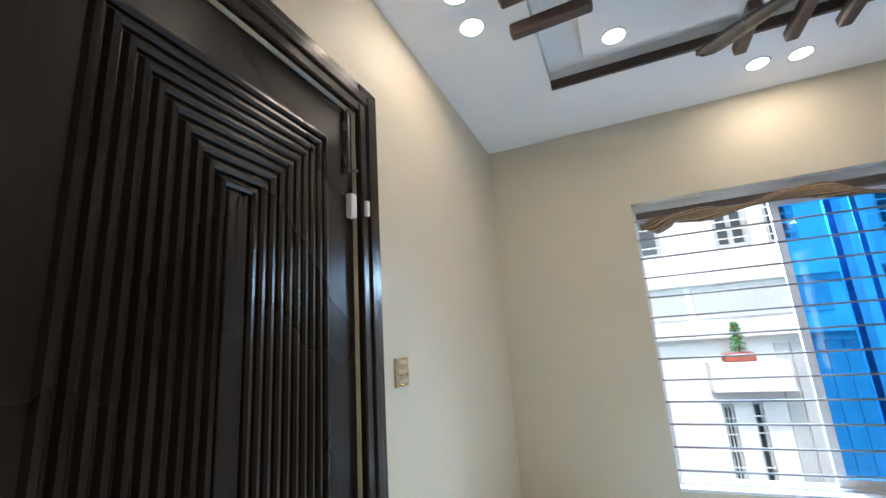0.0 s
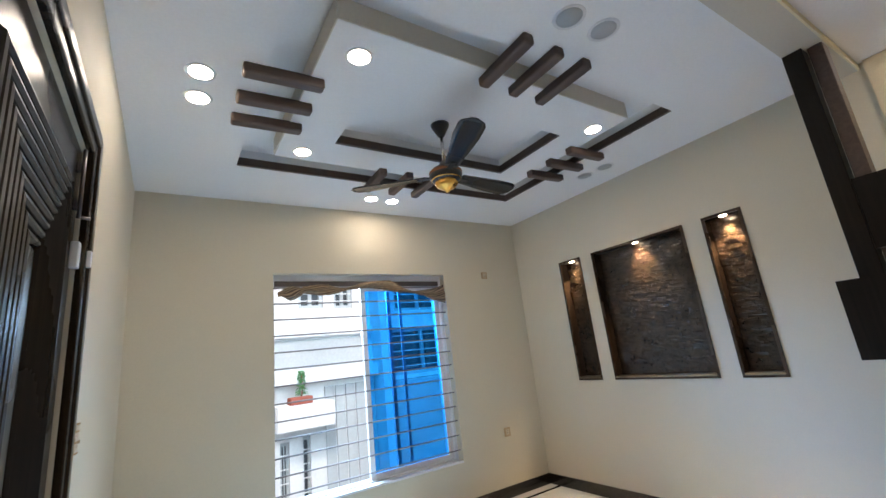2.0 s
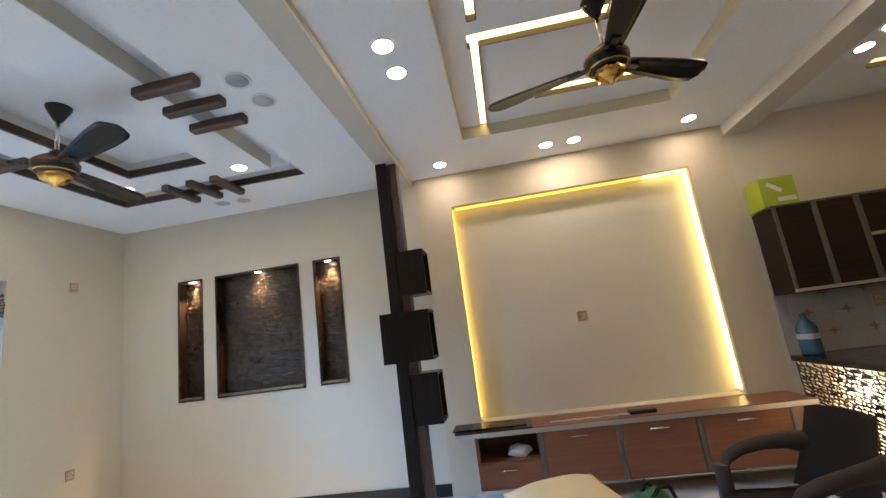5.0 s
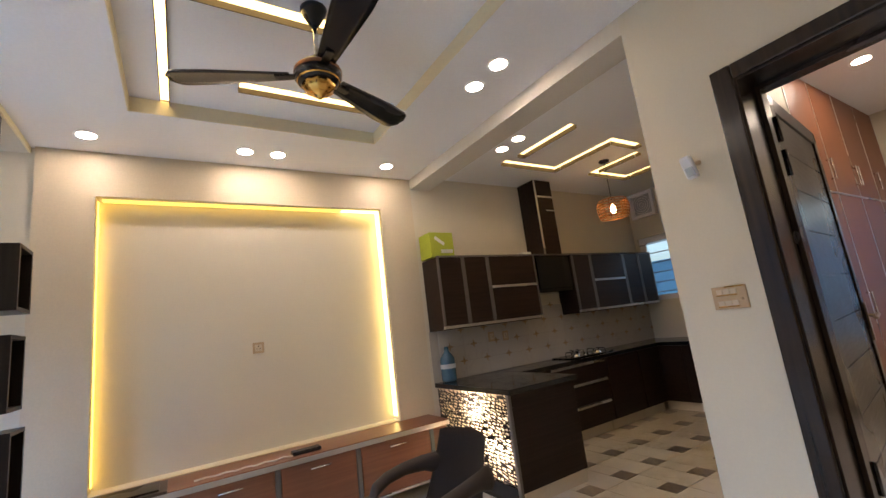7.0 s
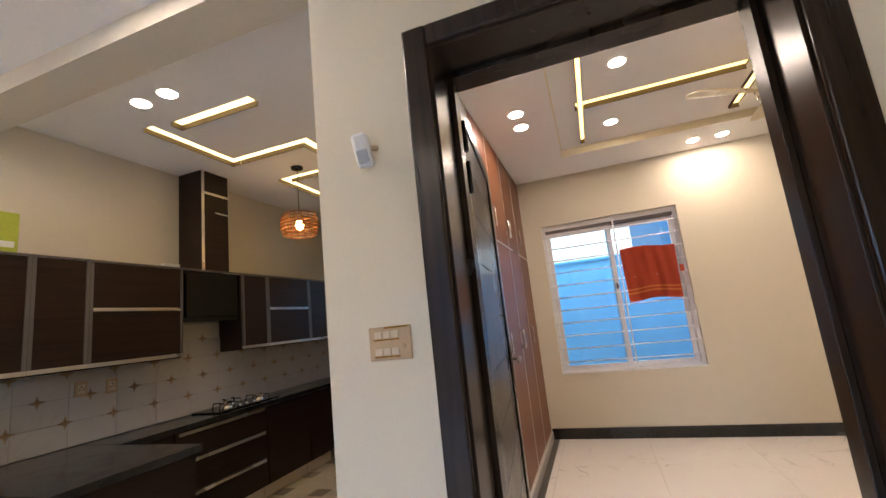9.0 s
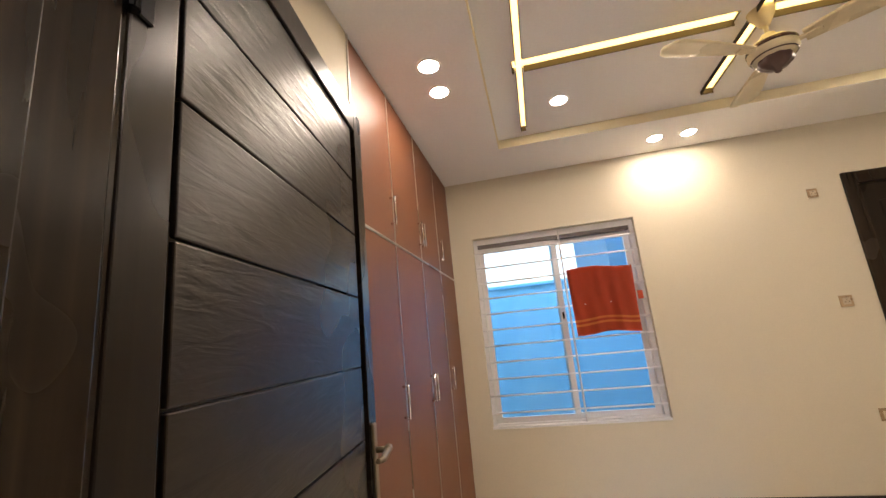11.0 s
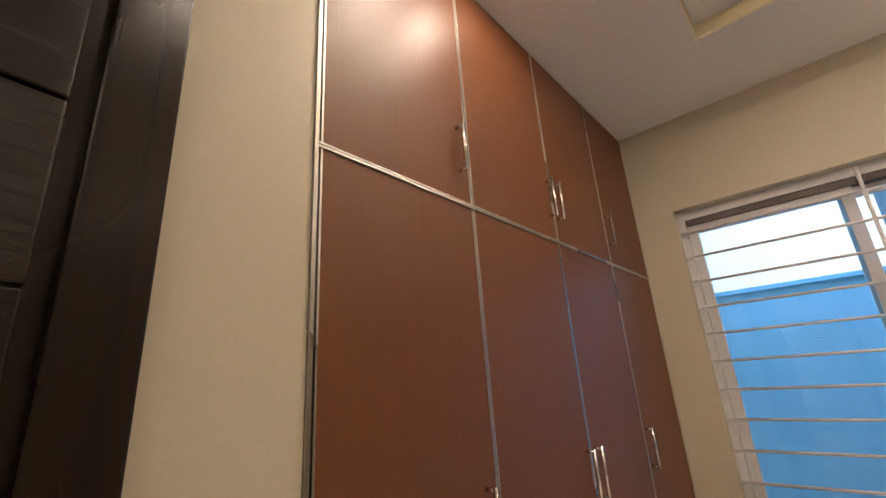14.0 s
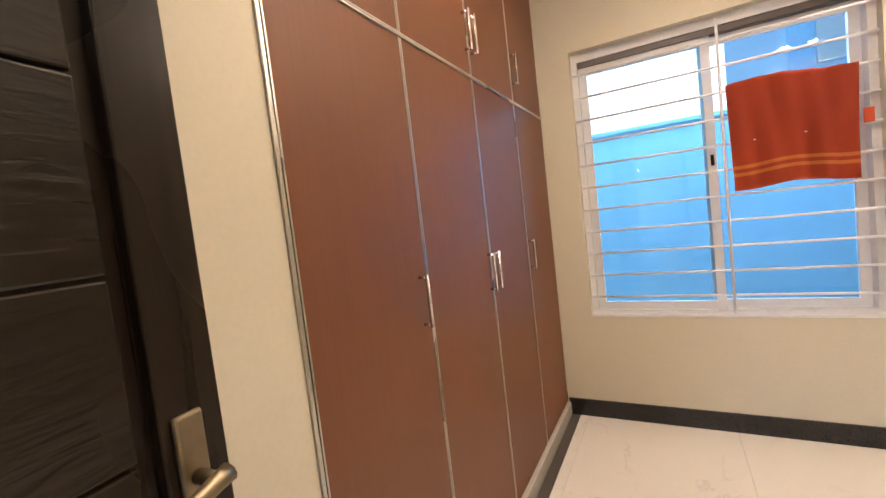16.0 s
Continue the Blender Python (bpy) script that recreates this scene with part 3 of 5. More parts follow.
def downlight(x, y, z, lens, r=0.052, label="round recessed ceiling light, lit warm white", group="recessed ceiling lights"):
    t = thing("downlight", (x, y, z), label, "ceiling light", group)
    part("rim", lathe([(r, -0.002), (r + 0.014, -0.004), (r + 0.016, 0.0), (r + 0.002, 0.004)], (x, y, z)), M_plastic, t, "white rim")
    part("lens", lathe([(0.0, -0.003), (r, -0.003), (r, 0.002)], (x, y, z)), lens, t)
    return t


LIT = [(1.34, 2.89), (1.55, 2.90), (-0.065, 1.62), (-0.065, 1.84), (0.567, 2.235), (0.575, 1.215), (2.325, 1.232), (2.32, 2.24),
       (1.33, -0.25), (1.57, -0.26), (3.0, -1.23), (3.0, -1.47), (1.365, -2.432), (1.615, -2.434), (3.01, -0.28), (3.0, -2.42), (-0.6, -0.4), (-0.9, -2.3),
       (0.325, -4.70), (0.325, -4.95), (-1.17, -6.2), (-1.42, -6.2), (-1.3, -3.35), (-1.55, -3.35)]
for x, y in LIT:
    downlight(x, y, CZ, L_downb if y < -3 else L_down)
for x, y in ((-0.40, -4.48), (-0.395, -5.45), (-2.45, -4.45), (-2.45, -5.43)):
    downlight(x, y, CZ + BD, L_downb)
for x, y in ((2.19, -3.33), (2.415, -3.33)):
    downlight(x, y, CZ + 0.03, L_downk)
for x, y in ((1.34, 0.58), (1.56, 0.56), (2.96, 1.83), (2.98, 1.63)):
    downlight(x, y, CZ, M_off, 0.06, "round recessed ceiling light, switched off", "unlit ceiling lights")

# ---- floors, piece by piece ----


def tiles(parent, name, material, rect, size, z1, gap=0.002, z0=-0.012, skip=()):
    """Floor tiles of one size laid out from a corner; alike whole tiles share a mesh."""
    x0, y0, x1, y1 = rect
    shared = None
    nx, ny = math.ceil((x1 - x0) / size), math.ceil((y1 - y0) / size)
    for i in range(nx):
        for j in range(ny):
            a, b = x0 + i * size, y0 + j * size
            c, d = min(a + size, x1), min(b + size, y1)
            whole = abs(c - a - size) < 1e-6 and abs(d - b - size) < 1e-6
            if whole and shared is not None:
                ob = new(name, shared)
            else:
                me = mesh_of(name, box(gap / 2, gap / 2, z0, c - a - gap / 2, d - b - gap / 2, z1), material)
                if whole:
                    shared = me
                ob = new(name, me)
            ob.parent = parent
            ob.location = (a, b, 0)


# ---- skirting ----
SK = bmesh.new()
for b in ((XW, YN - 0.014, XE, YN), (XE - 0.014, 0.02, XE, YN - 0.015), (XW, 1.47, XW + 0.014, YN - 0.015), (-2.8, YS, -0.70, YS + 0.014), (0.48, YS, 0.79, YS + 0.014), (-2.8, 0.186, XW, 0.2), (-2.8, YS, -2.786, 0.18)):
    box(b[0], b[1], 0, b[2], b[3], 0.1, bm=SK)
structure("baseboard_lounge", SK, M_skirt, "black polished stone skirting")
SK = bmesh.new()
for b in ((-2.51, BY, 0.62, BY + 0.014), (-3.5, BY + 0.015, -3.486, YS - 0.3), (-3.48, YS - 0.294, -0.7, YS - 0.28)):
    box(b[0], b[1], 0, b[2], b[3], 0.108, bm=SK)
structure("baseboard_bedroom", SK, M_skirt, "black polished stone skirting")

# ---- windows ----


def bars(t, x0, x1, z0, z1, n, y, r, material):
    for k in range(n):
        z = z0 + (z1 - z0) * k / (n - 1)
        part("grille_bar", tube([(x0, y, z), (x1, y, z)], r, 6), material, t)


def sash(t, name, x0, x1, z0, z1, y, w, glass, d=0.03, profile=None):
    f = part(name, slab([(x0, z0, x1, z1)], [(x0 + w, z0 + w, x1 - w, z1 - w)], y - d / 2, y + d / 2, "y"), profile or M_pvc, t, "sliding sash")
    if glass:
        part("pane", box(x0 + w - 0.004, y - 0.003, z0 + w - 0.004, x1 - w + 0.004, y + 0.003, z1 - w + 0.004), glass, f, "tinted glass pane")


# north window: the left half stands open, a tinted sash fills the right half
t = thing("window_1", (1.4, YN + 0.1, NW[1]), "barred window, one blue tinted sash slid half open", "window", kind="structure")
y = YN + 0.13
part("window_frame", slab([(NW[0], NW[1], NW[2], NW[3])], [(NW[0] + 0.022, NW[1] + 0.03, NW[2] - 0.03, NW[3] - 0.05)], y - 0.05, y + 0.06, "y"), M_pvc, t, "white window frame")
part("head_rail", box(NW[0] + 0.022, y - 0.05, NW[3] - 0.10, NW[2] - 0.03, y + 0.05, NW[3] - 0.055), M_bronze, t, "dull brown head rail")
sash(t, "sash", 1.36, NW[2] - 0.035, NW[1] + 0.03, NW[3] - 0.10, y - 0.005, 0.045, M_blue)
# rear sash gets the darkened colour so daylight doesn't make it glow
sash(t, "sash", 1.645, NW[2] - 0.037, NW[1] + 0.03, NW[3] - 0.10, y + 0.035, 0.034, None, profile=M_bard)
part("window_sill", box(NW[0] + 0.002, YN - 0.006, NW[1] + 0.002, NW[2] - 0.002, YN + 0.075, NW[1] + 0.02, 0.003), M_pvc, t, "white stone sill")
# bars take the backlit dark colour, not their white
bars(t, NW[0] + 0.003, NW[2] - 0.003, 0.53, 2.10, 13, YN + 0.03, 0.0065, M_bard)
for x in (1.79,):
    part("sash_stile", box(x - 0.014, YN + 0.158, NW[1] + 0.035, x + 0.014, YN + 0.172, NW[3] - 0.105, 0.002), M_bard, t, "sash stile darkened in colour against the daylight")

# bedroom window
t = thing("window_2", (-0.26, BY - 0.1, BW[1]), "barred sliding window with pale blue glass", "window", kind="structure")
y = BY - 0.12
part("window_frame", slab([BW], [(BW[0] + 0.035, BW[1] + 0.03, BW[2] - 0.035, BW[3] - 0.05)], y - 0.06, y + 0.06, "y"), M_pvc, t, "white window frame")
part("head_rail", box(BW[0] + 0.035, y - 0.05, BW[3] - 0.085, BW[2] - 0.035, y + 0.05, BW[3] - 0.05), M_bronze, t, "dull brown head rail")
sash(t, "sash", -0.30, BW[2] - 0.037, BW[1] + 0.03, BW[3] - 0.085, y + 0.02, 0.045, M_bluep)
sash(t, "sash", BW[0] + 0.037, -0.24, BW[1] + 0.03, BW[3] - 0.085, y - 0.02, 0.045, M_bluep)
part("latch", box(-0.285, y + 0.036, 1.50, -0.268, y + 0.05, 1.56, 0.003), M_black, t, "black latch")
bars(t, BW[0] + 0.004, BW[2] - 0.004, 0.775, 2.155, 11, BY - 0.035, 0.0075, M_bar)
for x in (-0.33,):
    part("grille_upright", tube([(x, BY - 0.03, BW[1] + 0.01), (x, BY - 0.03, BW[3] - 0.02)], 0.008, 6), M_bar, t)
part("window_sill", box(BW[0] + 0.002, BY - 0.055, BW[1] + 0.002, BW[2] - 0.002, BY + 0.003, BW[1] + 0.02, 0.003), M_pvc, t, "white stone sill")

# kitchen window
t = thing("window_3", (2.7, KY - 0.1, KW[1]), "barred kitchen window with blue glass", "window", kind="structure")
y = KY - 0.1
part("window_frame", slab([KW], [(KW[0] + 0.035, KW[1] + 0.03, KW[2] - 0.035, KW[3] - 0.04)], y - 0.05, y + 0.05, "y"), M_pvc, t, "white window frame")
sash(t, "sash", 2.70, KW[2] - 0.037, KW[1] + 0.03, KW[3] - 0.04, y + 0.02, 0.04, M_bluep)
sash(t, "sash", KW[0] + 0.037, 2.75, KW[1] + 0.03, KW[3] - 0.04, y - 0.02, 0.04, M_bluep)
# kitchen bars use the backlit dark colour as well
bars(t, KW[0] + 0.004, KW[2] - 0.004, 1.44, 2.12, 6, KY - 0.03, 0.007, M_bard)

# ---- doors ----
# entrance door: nested ribs round a narrow middle bar
t = thing("door_1", (XW, 0.85, 0), "closed dark wooden entrance door with nested ribs", "door", kind="structure")
y0, y1, zt = DOOR_W
fr = bmesh.new()
box(XW - 0.15, y0 - 0.10, 0, XW + 0.022, y0 - 0.002, zt + 0.125, 0.006, fr)
box(XW - 0.15, y1 + 0.002, 0, XW + 0.022, y1 + 0.12, zt + 0.125, 0.006, fr)
box(XW - 0.15, y0 - 0.002, zt + 0.002, XW + 0.021, y1 + 0.002, zt + 0.124, 0.006, fr)
box(XW - 0.1, y0 - 0.08, 0, XW + 0.03, y0 - 0.03, zt + 0.1, 0.005, fr)
box(XW - 0.1, y1 + 0.045, 0, XW + 0.03, y1 + 0.085, zt + 0.085, 0.005, fr)
box(XW - 0.1, y0 - 0.03, zt + 0.045, XW + 0.03, y1 + 0.045, zt + 0.085, 0.005, fr)
part("door_frame", fr, M_frame, t, "dark polished moulded frame")
leaf = part("door_leaf", box(XW - 0.055, y0 + 0.003, 0.005, XW - 0.012, y1 - 0.003, zt - 0.004, 0.003), M_door, t, "dark wooden leaf")
yc, bw, pitch = 0.845, 0.03, 0.031
part("middle_bar", box(XW - 0.02, yc - bw, 0.25, XW - 0.004, yc + bw, 1.745, 0.004), M_door, leaf, "plain flat bar")
for k in range(10):
    a = bw + 0.004 + pitch * k
    top = 1.745 + 0.004 + pitch * k
    bm = bmesh.new()
    prof = [(0.0, 0.0), (0.003, 0.010), (pitch * 0.3, 0.016), (pitch * 0.62, 0.014), (pitch - 0.006, 0.004), (pitch - 0.004, 0.0)]
    cols = []
    for s, q in ((-1, 0.25), (-1, None), (1, None), (1, 0.25)):
        col = []
        for u, h in prof:
            z = q if q is not None else top + u
            col.append(bm.verts.new((XW - 0.014 + h, yc + s * (a + u), z)))
        cols.append(col)
    for c0, c1 in zip(cols, cols[1:]):
        for i in range(len(prof) - 1):
            bm.faces.new((c0[i], c0[i + 1], c1[i + 1], c1[i])).smooth = False
    bmesh.ops.recalc_face_normals(bm, faces=bm.faces)
    part("rib", bm, M_door, leaf)
bolt = bmesh.new()
tube([(XW + 0.002, 1.285, 1.96), (XW + 0.002, 1.285, 2.20)], 0.006, 8, bolt)
box(XW - 0.014, 1.272, 1.99, XW - 0.004, 1.30, 2.02, 0.002, bolt)
box(XW - 0.014, 1.272, 2.12, XW - 0.004, 1.30, 2.15, 0.002, bolt)
tube([(XW - 0.004, 1.285, 1.965), (XW + 0.03, 1.30, 1.965)], 0.005, 6, bolt)
part("tower_bolt", bolt, M_bronze, leaf, "dull brown tower bolt")
part("door_sensor", box(XW - 0.012, 1.285, 1.80, XW + 0.012, 1.318, 1.885, 0.004), M_plastic, leaf, "white sensor block")
sen = single("sensor_magnet", box(XW + 0.022, 1.345, 1.815, XW + 0.036, 1.362, 1.87, 0.003), M_plastic, "small white door sensor magnet on the dark frame", "sensor")

# bedroom door frame, and its leaf swung open into the bedroom
t = thing("door_2", (-0.11, YS, 0), "open dark wooden bedroom door with horizontal grooves", "door", kind="structure")
x0, x1, zt = DOOR_S
fr = bmesh.new()
for s, xa in ((-1, x0), (1, x1)):
    box(xa, YS - 0.284, 0, xa - s * 0.012, YS + 0.004, zt, 0.002, fr)
    box(xa - s * 0.005, YS - 0.01, 0, xa + s * 0.075, YS + 0.026, zt + 0.062, 0.006, fr)
    box(xa - s * 0.005, YS - 0.306, 0, xa + s * 0.095, YS - 0.27, zt + 0.062, 0.006, fr)
box(x0 + 0.012, YS - 0.284, zt, x1 - 0.012, YS + 0.004, zt - 0.012, 0.002, fr)
box(x0 + 0.005, YS - 0.01, zt - 0.005, x1 - 0.005, YS + 0.025, zt + 0.061, 0.006, fr)
box(x0 + 0.005, YS - 0.306, zt - 0.005, x1 - 0.005, YS - 0.27, zt + 0.061, 0.006, fr)
box(x0 + 0.012, YS - 0.2, zt - 0.012, x1 - 0.012, YS - 0.16, zt - 0.03, 0.002, fr)
box(x0 + 0.012, YS - 0.2, 0, x0 + 0.03, YS - 0.16, zt - 0.012, 0.002, fr)
box(x1 - 0.012, YS - 0.2, 0, x1 - 0.03, YS - 0.16, zt - 0.012, 0.002, fr)
part("door_frame", fr, M_frame, t, "dark polished wooden frame")
# leaf in its own axes: u along the leaf from the hinge, face at v = 0 towards the room
HX, HY, LANG, LW, LH = 0.352, -3.085, -83.0, 0.975, 2.205
LM = pose(HX, HY, 0, 0, 0, LANG)


def leafpart(name, bm, material, parent, label=""):
    bm.transform(LM)
    return part(name, bm, material, parent, label)


bm = bmesh.new()
ST = 0.078
box(0, 0, 0.01, ST, 0.042, LH, 0.003, bm)
box(LW - ST, 0, 0.01, LW, 0.042, LH, 0.003, bm)
box(ST, 0, LH - 0.08, LW - ST, 0.042, LH, 0.003, bm)
box(ST, 0, 0.01, LW - ST, 0.042, 0.2, 0.003, bm)
leaf = leafpart("door_leaf", bm, M_door, t, "dark polished stiles and rails")
zs = [0.2, 0.37, 0.56, 0.755, 0.95, 1.15, 1.35, 1.556, 1.753, 1.937, LH - 0.08]
for a, b in zip(zs, zs[1:]):
    bm = box(ST + 0.02, 0.008, a + 0.002, LW - ST - 0.02, 0.036, b - 0.002, 0.003)
    leafpart("panel_board", bm, M_doory, leaf)
leafpart("panel_back", box(ST, 0.016, 0.2, LW - ST, 0.03, LH - 0.08), M_door, leaf)
for z in (2.02, 1.86, 0.55):
    bm = bmesh.new()
    box(-0.012, -0.006, z - 0.055, 0.03, 0.001, z + 0.055, 0.002, bm)
    tube([(-0.006, -0.008, z - 0.06), (-0.006, -0.008, z + 0.06)], 0.009, 8, bm)
    leafpart("hinge", bm, M_black, leaf, "black butt hinge")
bm = box(LW - 0.068, -0.010, 0.975, LW - 0.032, 0.0, 1.185, 0.004)
plate = leafpart("handle_plate", bm, M_brass, leaf, "worn brass lock plate")
bm = bmesh.new()
tube([(LW - 0.05, -0.009, 1.11), (LW - 0.05, -0.042, 1.11)], 0.009, 10, bm)
tube([(LW - 0.038, -0.044, 1.112), (LW - 0.054, -0.045, 1.11), (LW - 0.11, -0.045, 1.098), (LW - 0.16, -0.042, 1.105)], 0.009, 10, bm, radii=[0.012, 0.011, 0.009, 0.007])
leafpart("lever", bm, M_brass, plate, "worn brass lever")
bm = bmesh.new()
tube([(LW - 0.06, 0.042, 1.125), (LW - 0.06, 0.09, 1.125), (LW - 0.17, 0.092, 1.12)], 0.01, 8, bm)
box(LW - 0.085, 0.042, 0.96, LW - 0.035, 0.052, 1.195, 0.004, bm)
leafpart("lever_back", bm, M_brass, leaf, "worn brass lever")

# inner door of the bedroom
t = thing("door_3", (-2.98, BY, 0), "closed dark wooden inner door with a lever handle", "door", kind="structure")
fr = bmesh.new()
box(-2.60, BY - 0.2, 0, -2.505, BY + 0.022, 2.395, 0.005, fr)
box(-3.455, BY - 0.2, 0, -3.36, BY + 0.022, 2.395, 0.005, fr)
box(-3.36, BY - 0.2, 2.30, -2.60, BY + 0.021, 2.394, 0.005, fr)
part("door_frame", fr, M_frame, t)
leaf = part("door_leaf", box(-3.357, BY - 0.06, 0.005, -2.603, BY - 0.02, 2.297, 0.003), M_door, t)
for z0, z1 in ((0.2, 1.0), (1.1, 2.15)):
    part("panel_board", box(-3.24, BY - 0.025, z0, -2.72, BY - 0.012, z1, 0.006), M_door, leaf)
bm = bmesh.new()
tube([(-2.66, BY - 0.02, 1.1), (-2.66, BY + 0.035, 1.1), (-2.77, BY + 0.035, 1.1)], 0.009, 8, bm)
box(-2.685, BY - 0.02, 1.0, -2.64, BY - 0.012, 1.22, 0.003, bm)
part("door_handle", bm, M_brass, leaf, "worn brass lever")

# ---- lit television recess ----
t = thing("cove_light", (XE + 0.05, -1.37, 2.4), "glowing yellow light strip round the wall recess", "light strip")
part("led_strip_top", box(XE + 0.03, TV[0] + 0.36, TV[3] - 0.006, XE + 0.10, TV[2] - 0.03, TV[3] - 0.002), L_tvtop, t)
part("led_strip_end", box(XE + 0.03, TV[0] + 0.008, TV[3] - 0.006, XE + 0.10, TV[0] + 0.355, TV[3] - 0.002), L_tvw, t, "brighter pale yellow strip")
part("led_strip_side", box(XE + 0.065, TV[2] - 0.006, 0.60, XE + 0.10, TV[2] - 0.002, TV[3] - 0.008), L_tv, t)
part("led_strip_side", box(XE + 0.02, TV[0] + 0.002, 0.60, XE + 0.10, TV[0] + 0.006, TV[3] - 0.008), L_tvw, t, "brighter pale yellow strip")

# ---- niches ----
for y0, z0, y1, z1 in NICHES:
    t = thing("wall_niche", (XE + 0.05, (y0 + y1) / 2, z0), "recessed niche with dark stacked stone and bronze frame", "niche", "lit niches")
    fr = slab([(y0 - 0.004, z0 - 0.004, y1 + 0.004, z1 + 0.004)], [(y0 + 0.016, z0 + 0.016, y1 - 0.016, z1 - 0.016)], XE - 0.012, XE + 0.004, "x")
    part("frame", fr, M_nframe, t, "thin bronze coloured frame")
    part("lining", slab([(y0 + 0.001, z0 + 0.001, y1 - 0.001, z1 - 0.001)], [(y0 + 0.012, z0 + 0.012, y1 - 0.012, z1 - 0.012)], XE + 0.004, XE + 0.109, "x"), M_door, t, "dark brown lining")
    yc = (y0 + y1) / 2
    part("spot", lathe([(0.0, -0.004), (0.022, -0.004), (0.026, 0.0)], (XE + 0.032, yc, z1 - 0.013)), L_small, t, "small lit spot")
    lamp = new("niche_spot", bpy.data.lights.new("niche_spot", "SPOT"))
    lamp.data.energy, lamp.data.color, lamp.data.spot_size, lamp.data.spot_blend, lamp.data.shadow_soft_size = 60.0, (1.0, 0.74, 0.45), radians(80), 0.6, 0.015
    lamp.matrix_basis = look((XE + 0.034, yc, z1 - 0.03), (XE + 0.10, yc, z1 - 0.55))
    z, course = z0 + 0.014, 0
    back = part("stone_back", box(XE + 0.098, y0 + 0.012, z0 + 0.012, XE + 0.109, y1 - 0.012, z1 - 0.012), M_stone, t)
    bm = bmesh.new()
    rnd = random.Random(int(100 * yc))
    while z < z1 - 0.02:
        h = rnd.uniform(0.012, 0.026)
        yy = y0 + 0.013
        while yy < y1 - 0.015:
            w = min(rnd.uniform(0.03, 0.12), y1 - 0.013 - yy)
            n0 = len(bm.verts)
            box(XE + 0.096 - rnd.uniform(0.002, 0.012) - (0.012 if rnd.random() < 0.1 else 0.0), yy + 0.0003, z, XE + 0.1, yy + w - 0.0003, min(z + h - 0.0006, z1 - 0.014), bm=bm)
            bm.verts.ensure_lookup_table()
            for v in bm.verts[n0:n0 + 4]:
                v.co.x += rnd.uniform(-0.004, 0.003)
            yy += w
        z += h
    tagged(part("stone_facing", bm, M_stone, t, "thin dark ledge stones"), kind="stuff")
    part("ledge", box(XE - 0.02, y0 + 0.012, z0 + 0.012, XE + 0.07, y1 - 0.012, z0 + 0.03, 0.006), M_brass, t, "shiny brass ledge")

# ---- wooden pole with three display boxes ----
t = thing("display_pole", (2.74, 0.14, 0), "dark wooden pole from floor to beam with three display boxes", "display stand")
part("pole", box(2.655, 0.135, 0, 2.755, 0.225, 2.80, 0.004), M_pole, t, "dark brown post")
part("pole_rib", box(2.70, 0.06, 0, 2.80, 0.125, 2.80, 0.004), M_log, t, "lighter brown post")
for name, (xa, xb, ya, yb, za, zb) in (("display_box", (2.665, 2.905, -0.08, 0.22, 1.68, 2.035)), ("display_box", (2.63, 2.875, -0.075, 0.31, 1.175, 1.555)), ("display_box", (2.665, 2.905, -0.085, 0.20, 0.71, 1.08))):
    bm = slab([(xa, za, xb, zb)], [(xa + 0.02, za + 0.02, xb - 0.02, zb - 0.02)], ya, yb, "y")
    box(xa + 0.02, yb - 0.012, za + 0.02, xb - 0.02, yb - 0.002, zb - 0.02, bm=bm)
    part(name, bm, M_pole, t, "dark open-fronted box")

# ---- television console ----
XF = 2.93
t = thing("television_console", (3.1, -1.45, 0.13), "low brown laminate wall-hung console with open shelf and doors", "console")
part("worktop", box(XF - 0.015, -2.72, 0.535, XE - 0.033, -0.13, 0.565, 0.003), M_cons, t, "brown laminate top")
part("edge_strip", box(XF - 0.02, -2.72, 0.525, XF - 0.015, -0.13, 0.56, 0.001), M_alu, t, "pale metal edge strip")
part("carcass", slab([(-2.70, 0.13, -0.26, 0.533)], [(-0.745, 0.335, -0.285, 0.515)], XF + 0.02, XE - 0.029, "x"), M_cons, t, "brown laminate carcass")
part("shelf_back", box(XE - 0.08, -0.745, 0.335, XE - 0.07, -0.285, 0.515), M_inside, t, "dark inside of the open shelf")
for ya, yb in ((-1.325, -0.785), (-1.895, -1.365), (-2.53, -1.935)):
    d = part("cabinet_door", box(XF, ya, 0.145, XF + 0.018, yb, 0.52, 0.002), M_cons, t)
    yc = (ya + yb) / 2
    bm = bmesh.new()
    tube([(XF - 0.025, yc - 0.07, 0.475), (XF - 0.025, yc + 0.07, 0.475)], 0.006, 8, bm)
    tube([(XF, yc - 0.055, 0.475), (XF - 0.025, yc - 0.055, 0.475)], 0.004, 6, bm)
    tube([(XF, yc + 0.055, 0.475), (XF - 0.025, yc + 0.055, 0.475)], 0.004, 6, bm)
    part("handle", bm, M_chrome, d, "pale metal handle")
d = part("drawer_front", box(XF, -0.745, 0.145, XF + 0.018, -0.265, 0.325, 0.002), M_cons, t)
bm = tube([(XF - 0.025, -0.56, 0.28), (XF - 0.025, -0.43, 0.28)], 0.006, 8)
part("handle", bm, M_chrome, d, "pale metal handle")
for y in (-0.765, -1.345, -1.915, -2.55):
    part("upright_strip", box(XF - 0.004, y - 0.016, 0.14, XF + 0.019, y + 0.016, 0.524, 0.001), M_alud, t, "grey metal strip")
part("bottom_strip", box(XF - 0.003, -2.70, 0.13, XF + 0.019, -0.26, 0.142, 0.001), M_alu, t, "pale metal strip")
single("loose_board", box(XF - 0.05, -0.72, 0.566, XF + 0.24, -0.12, 0.582, 0.003), M_nframe, "dark loose board lying on the console top", "board")
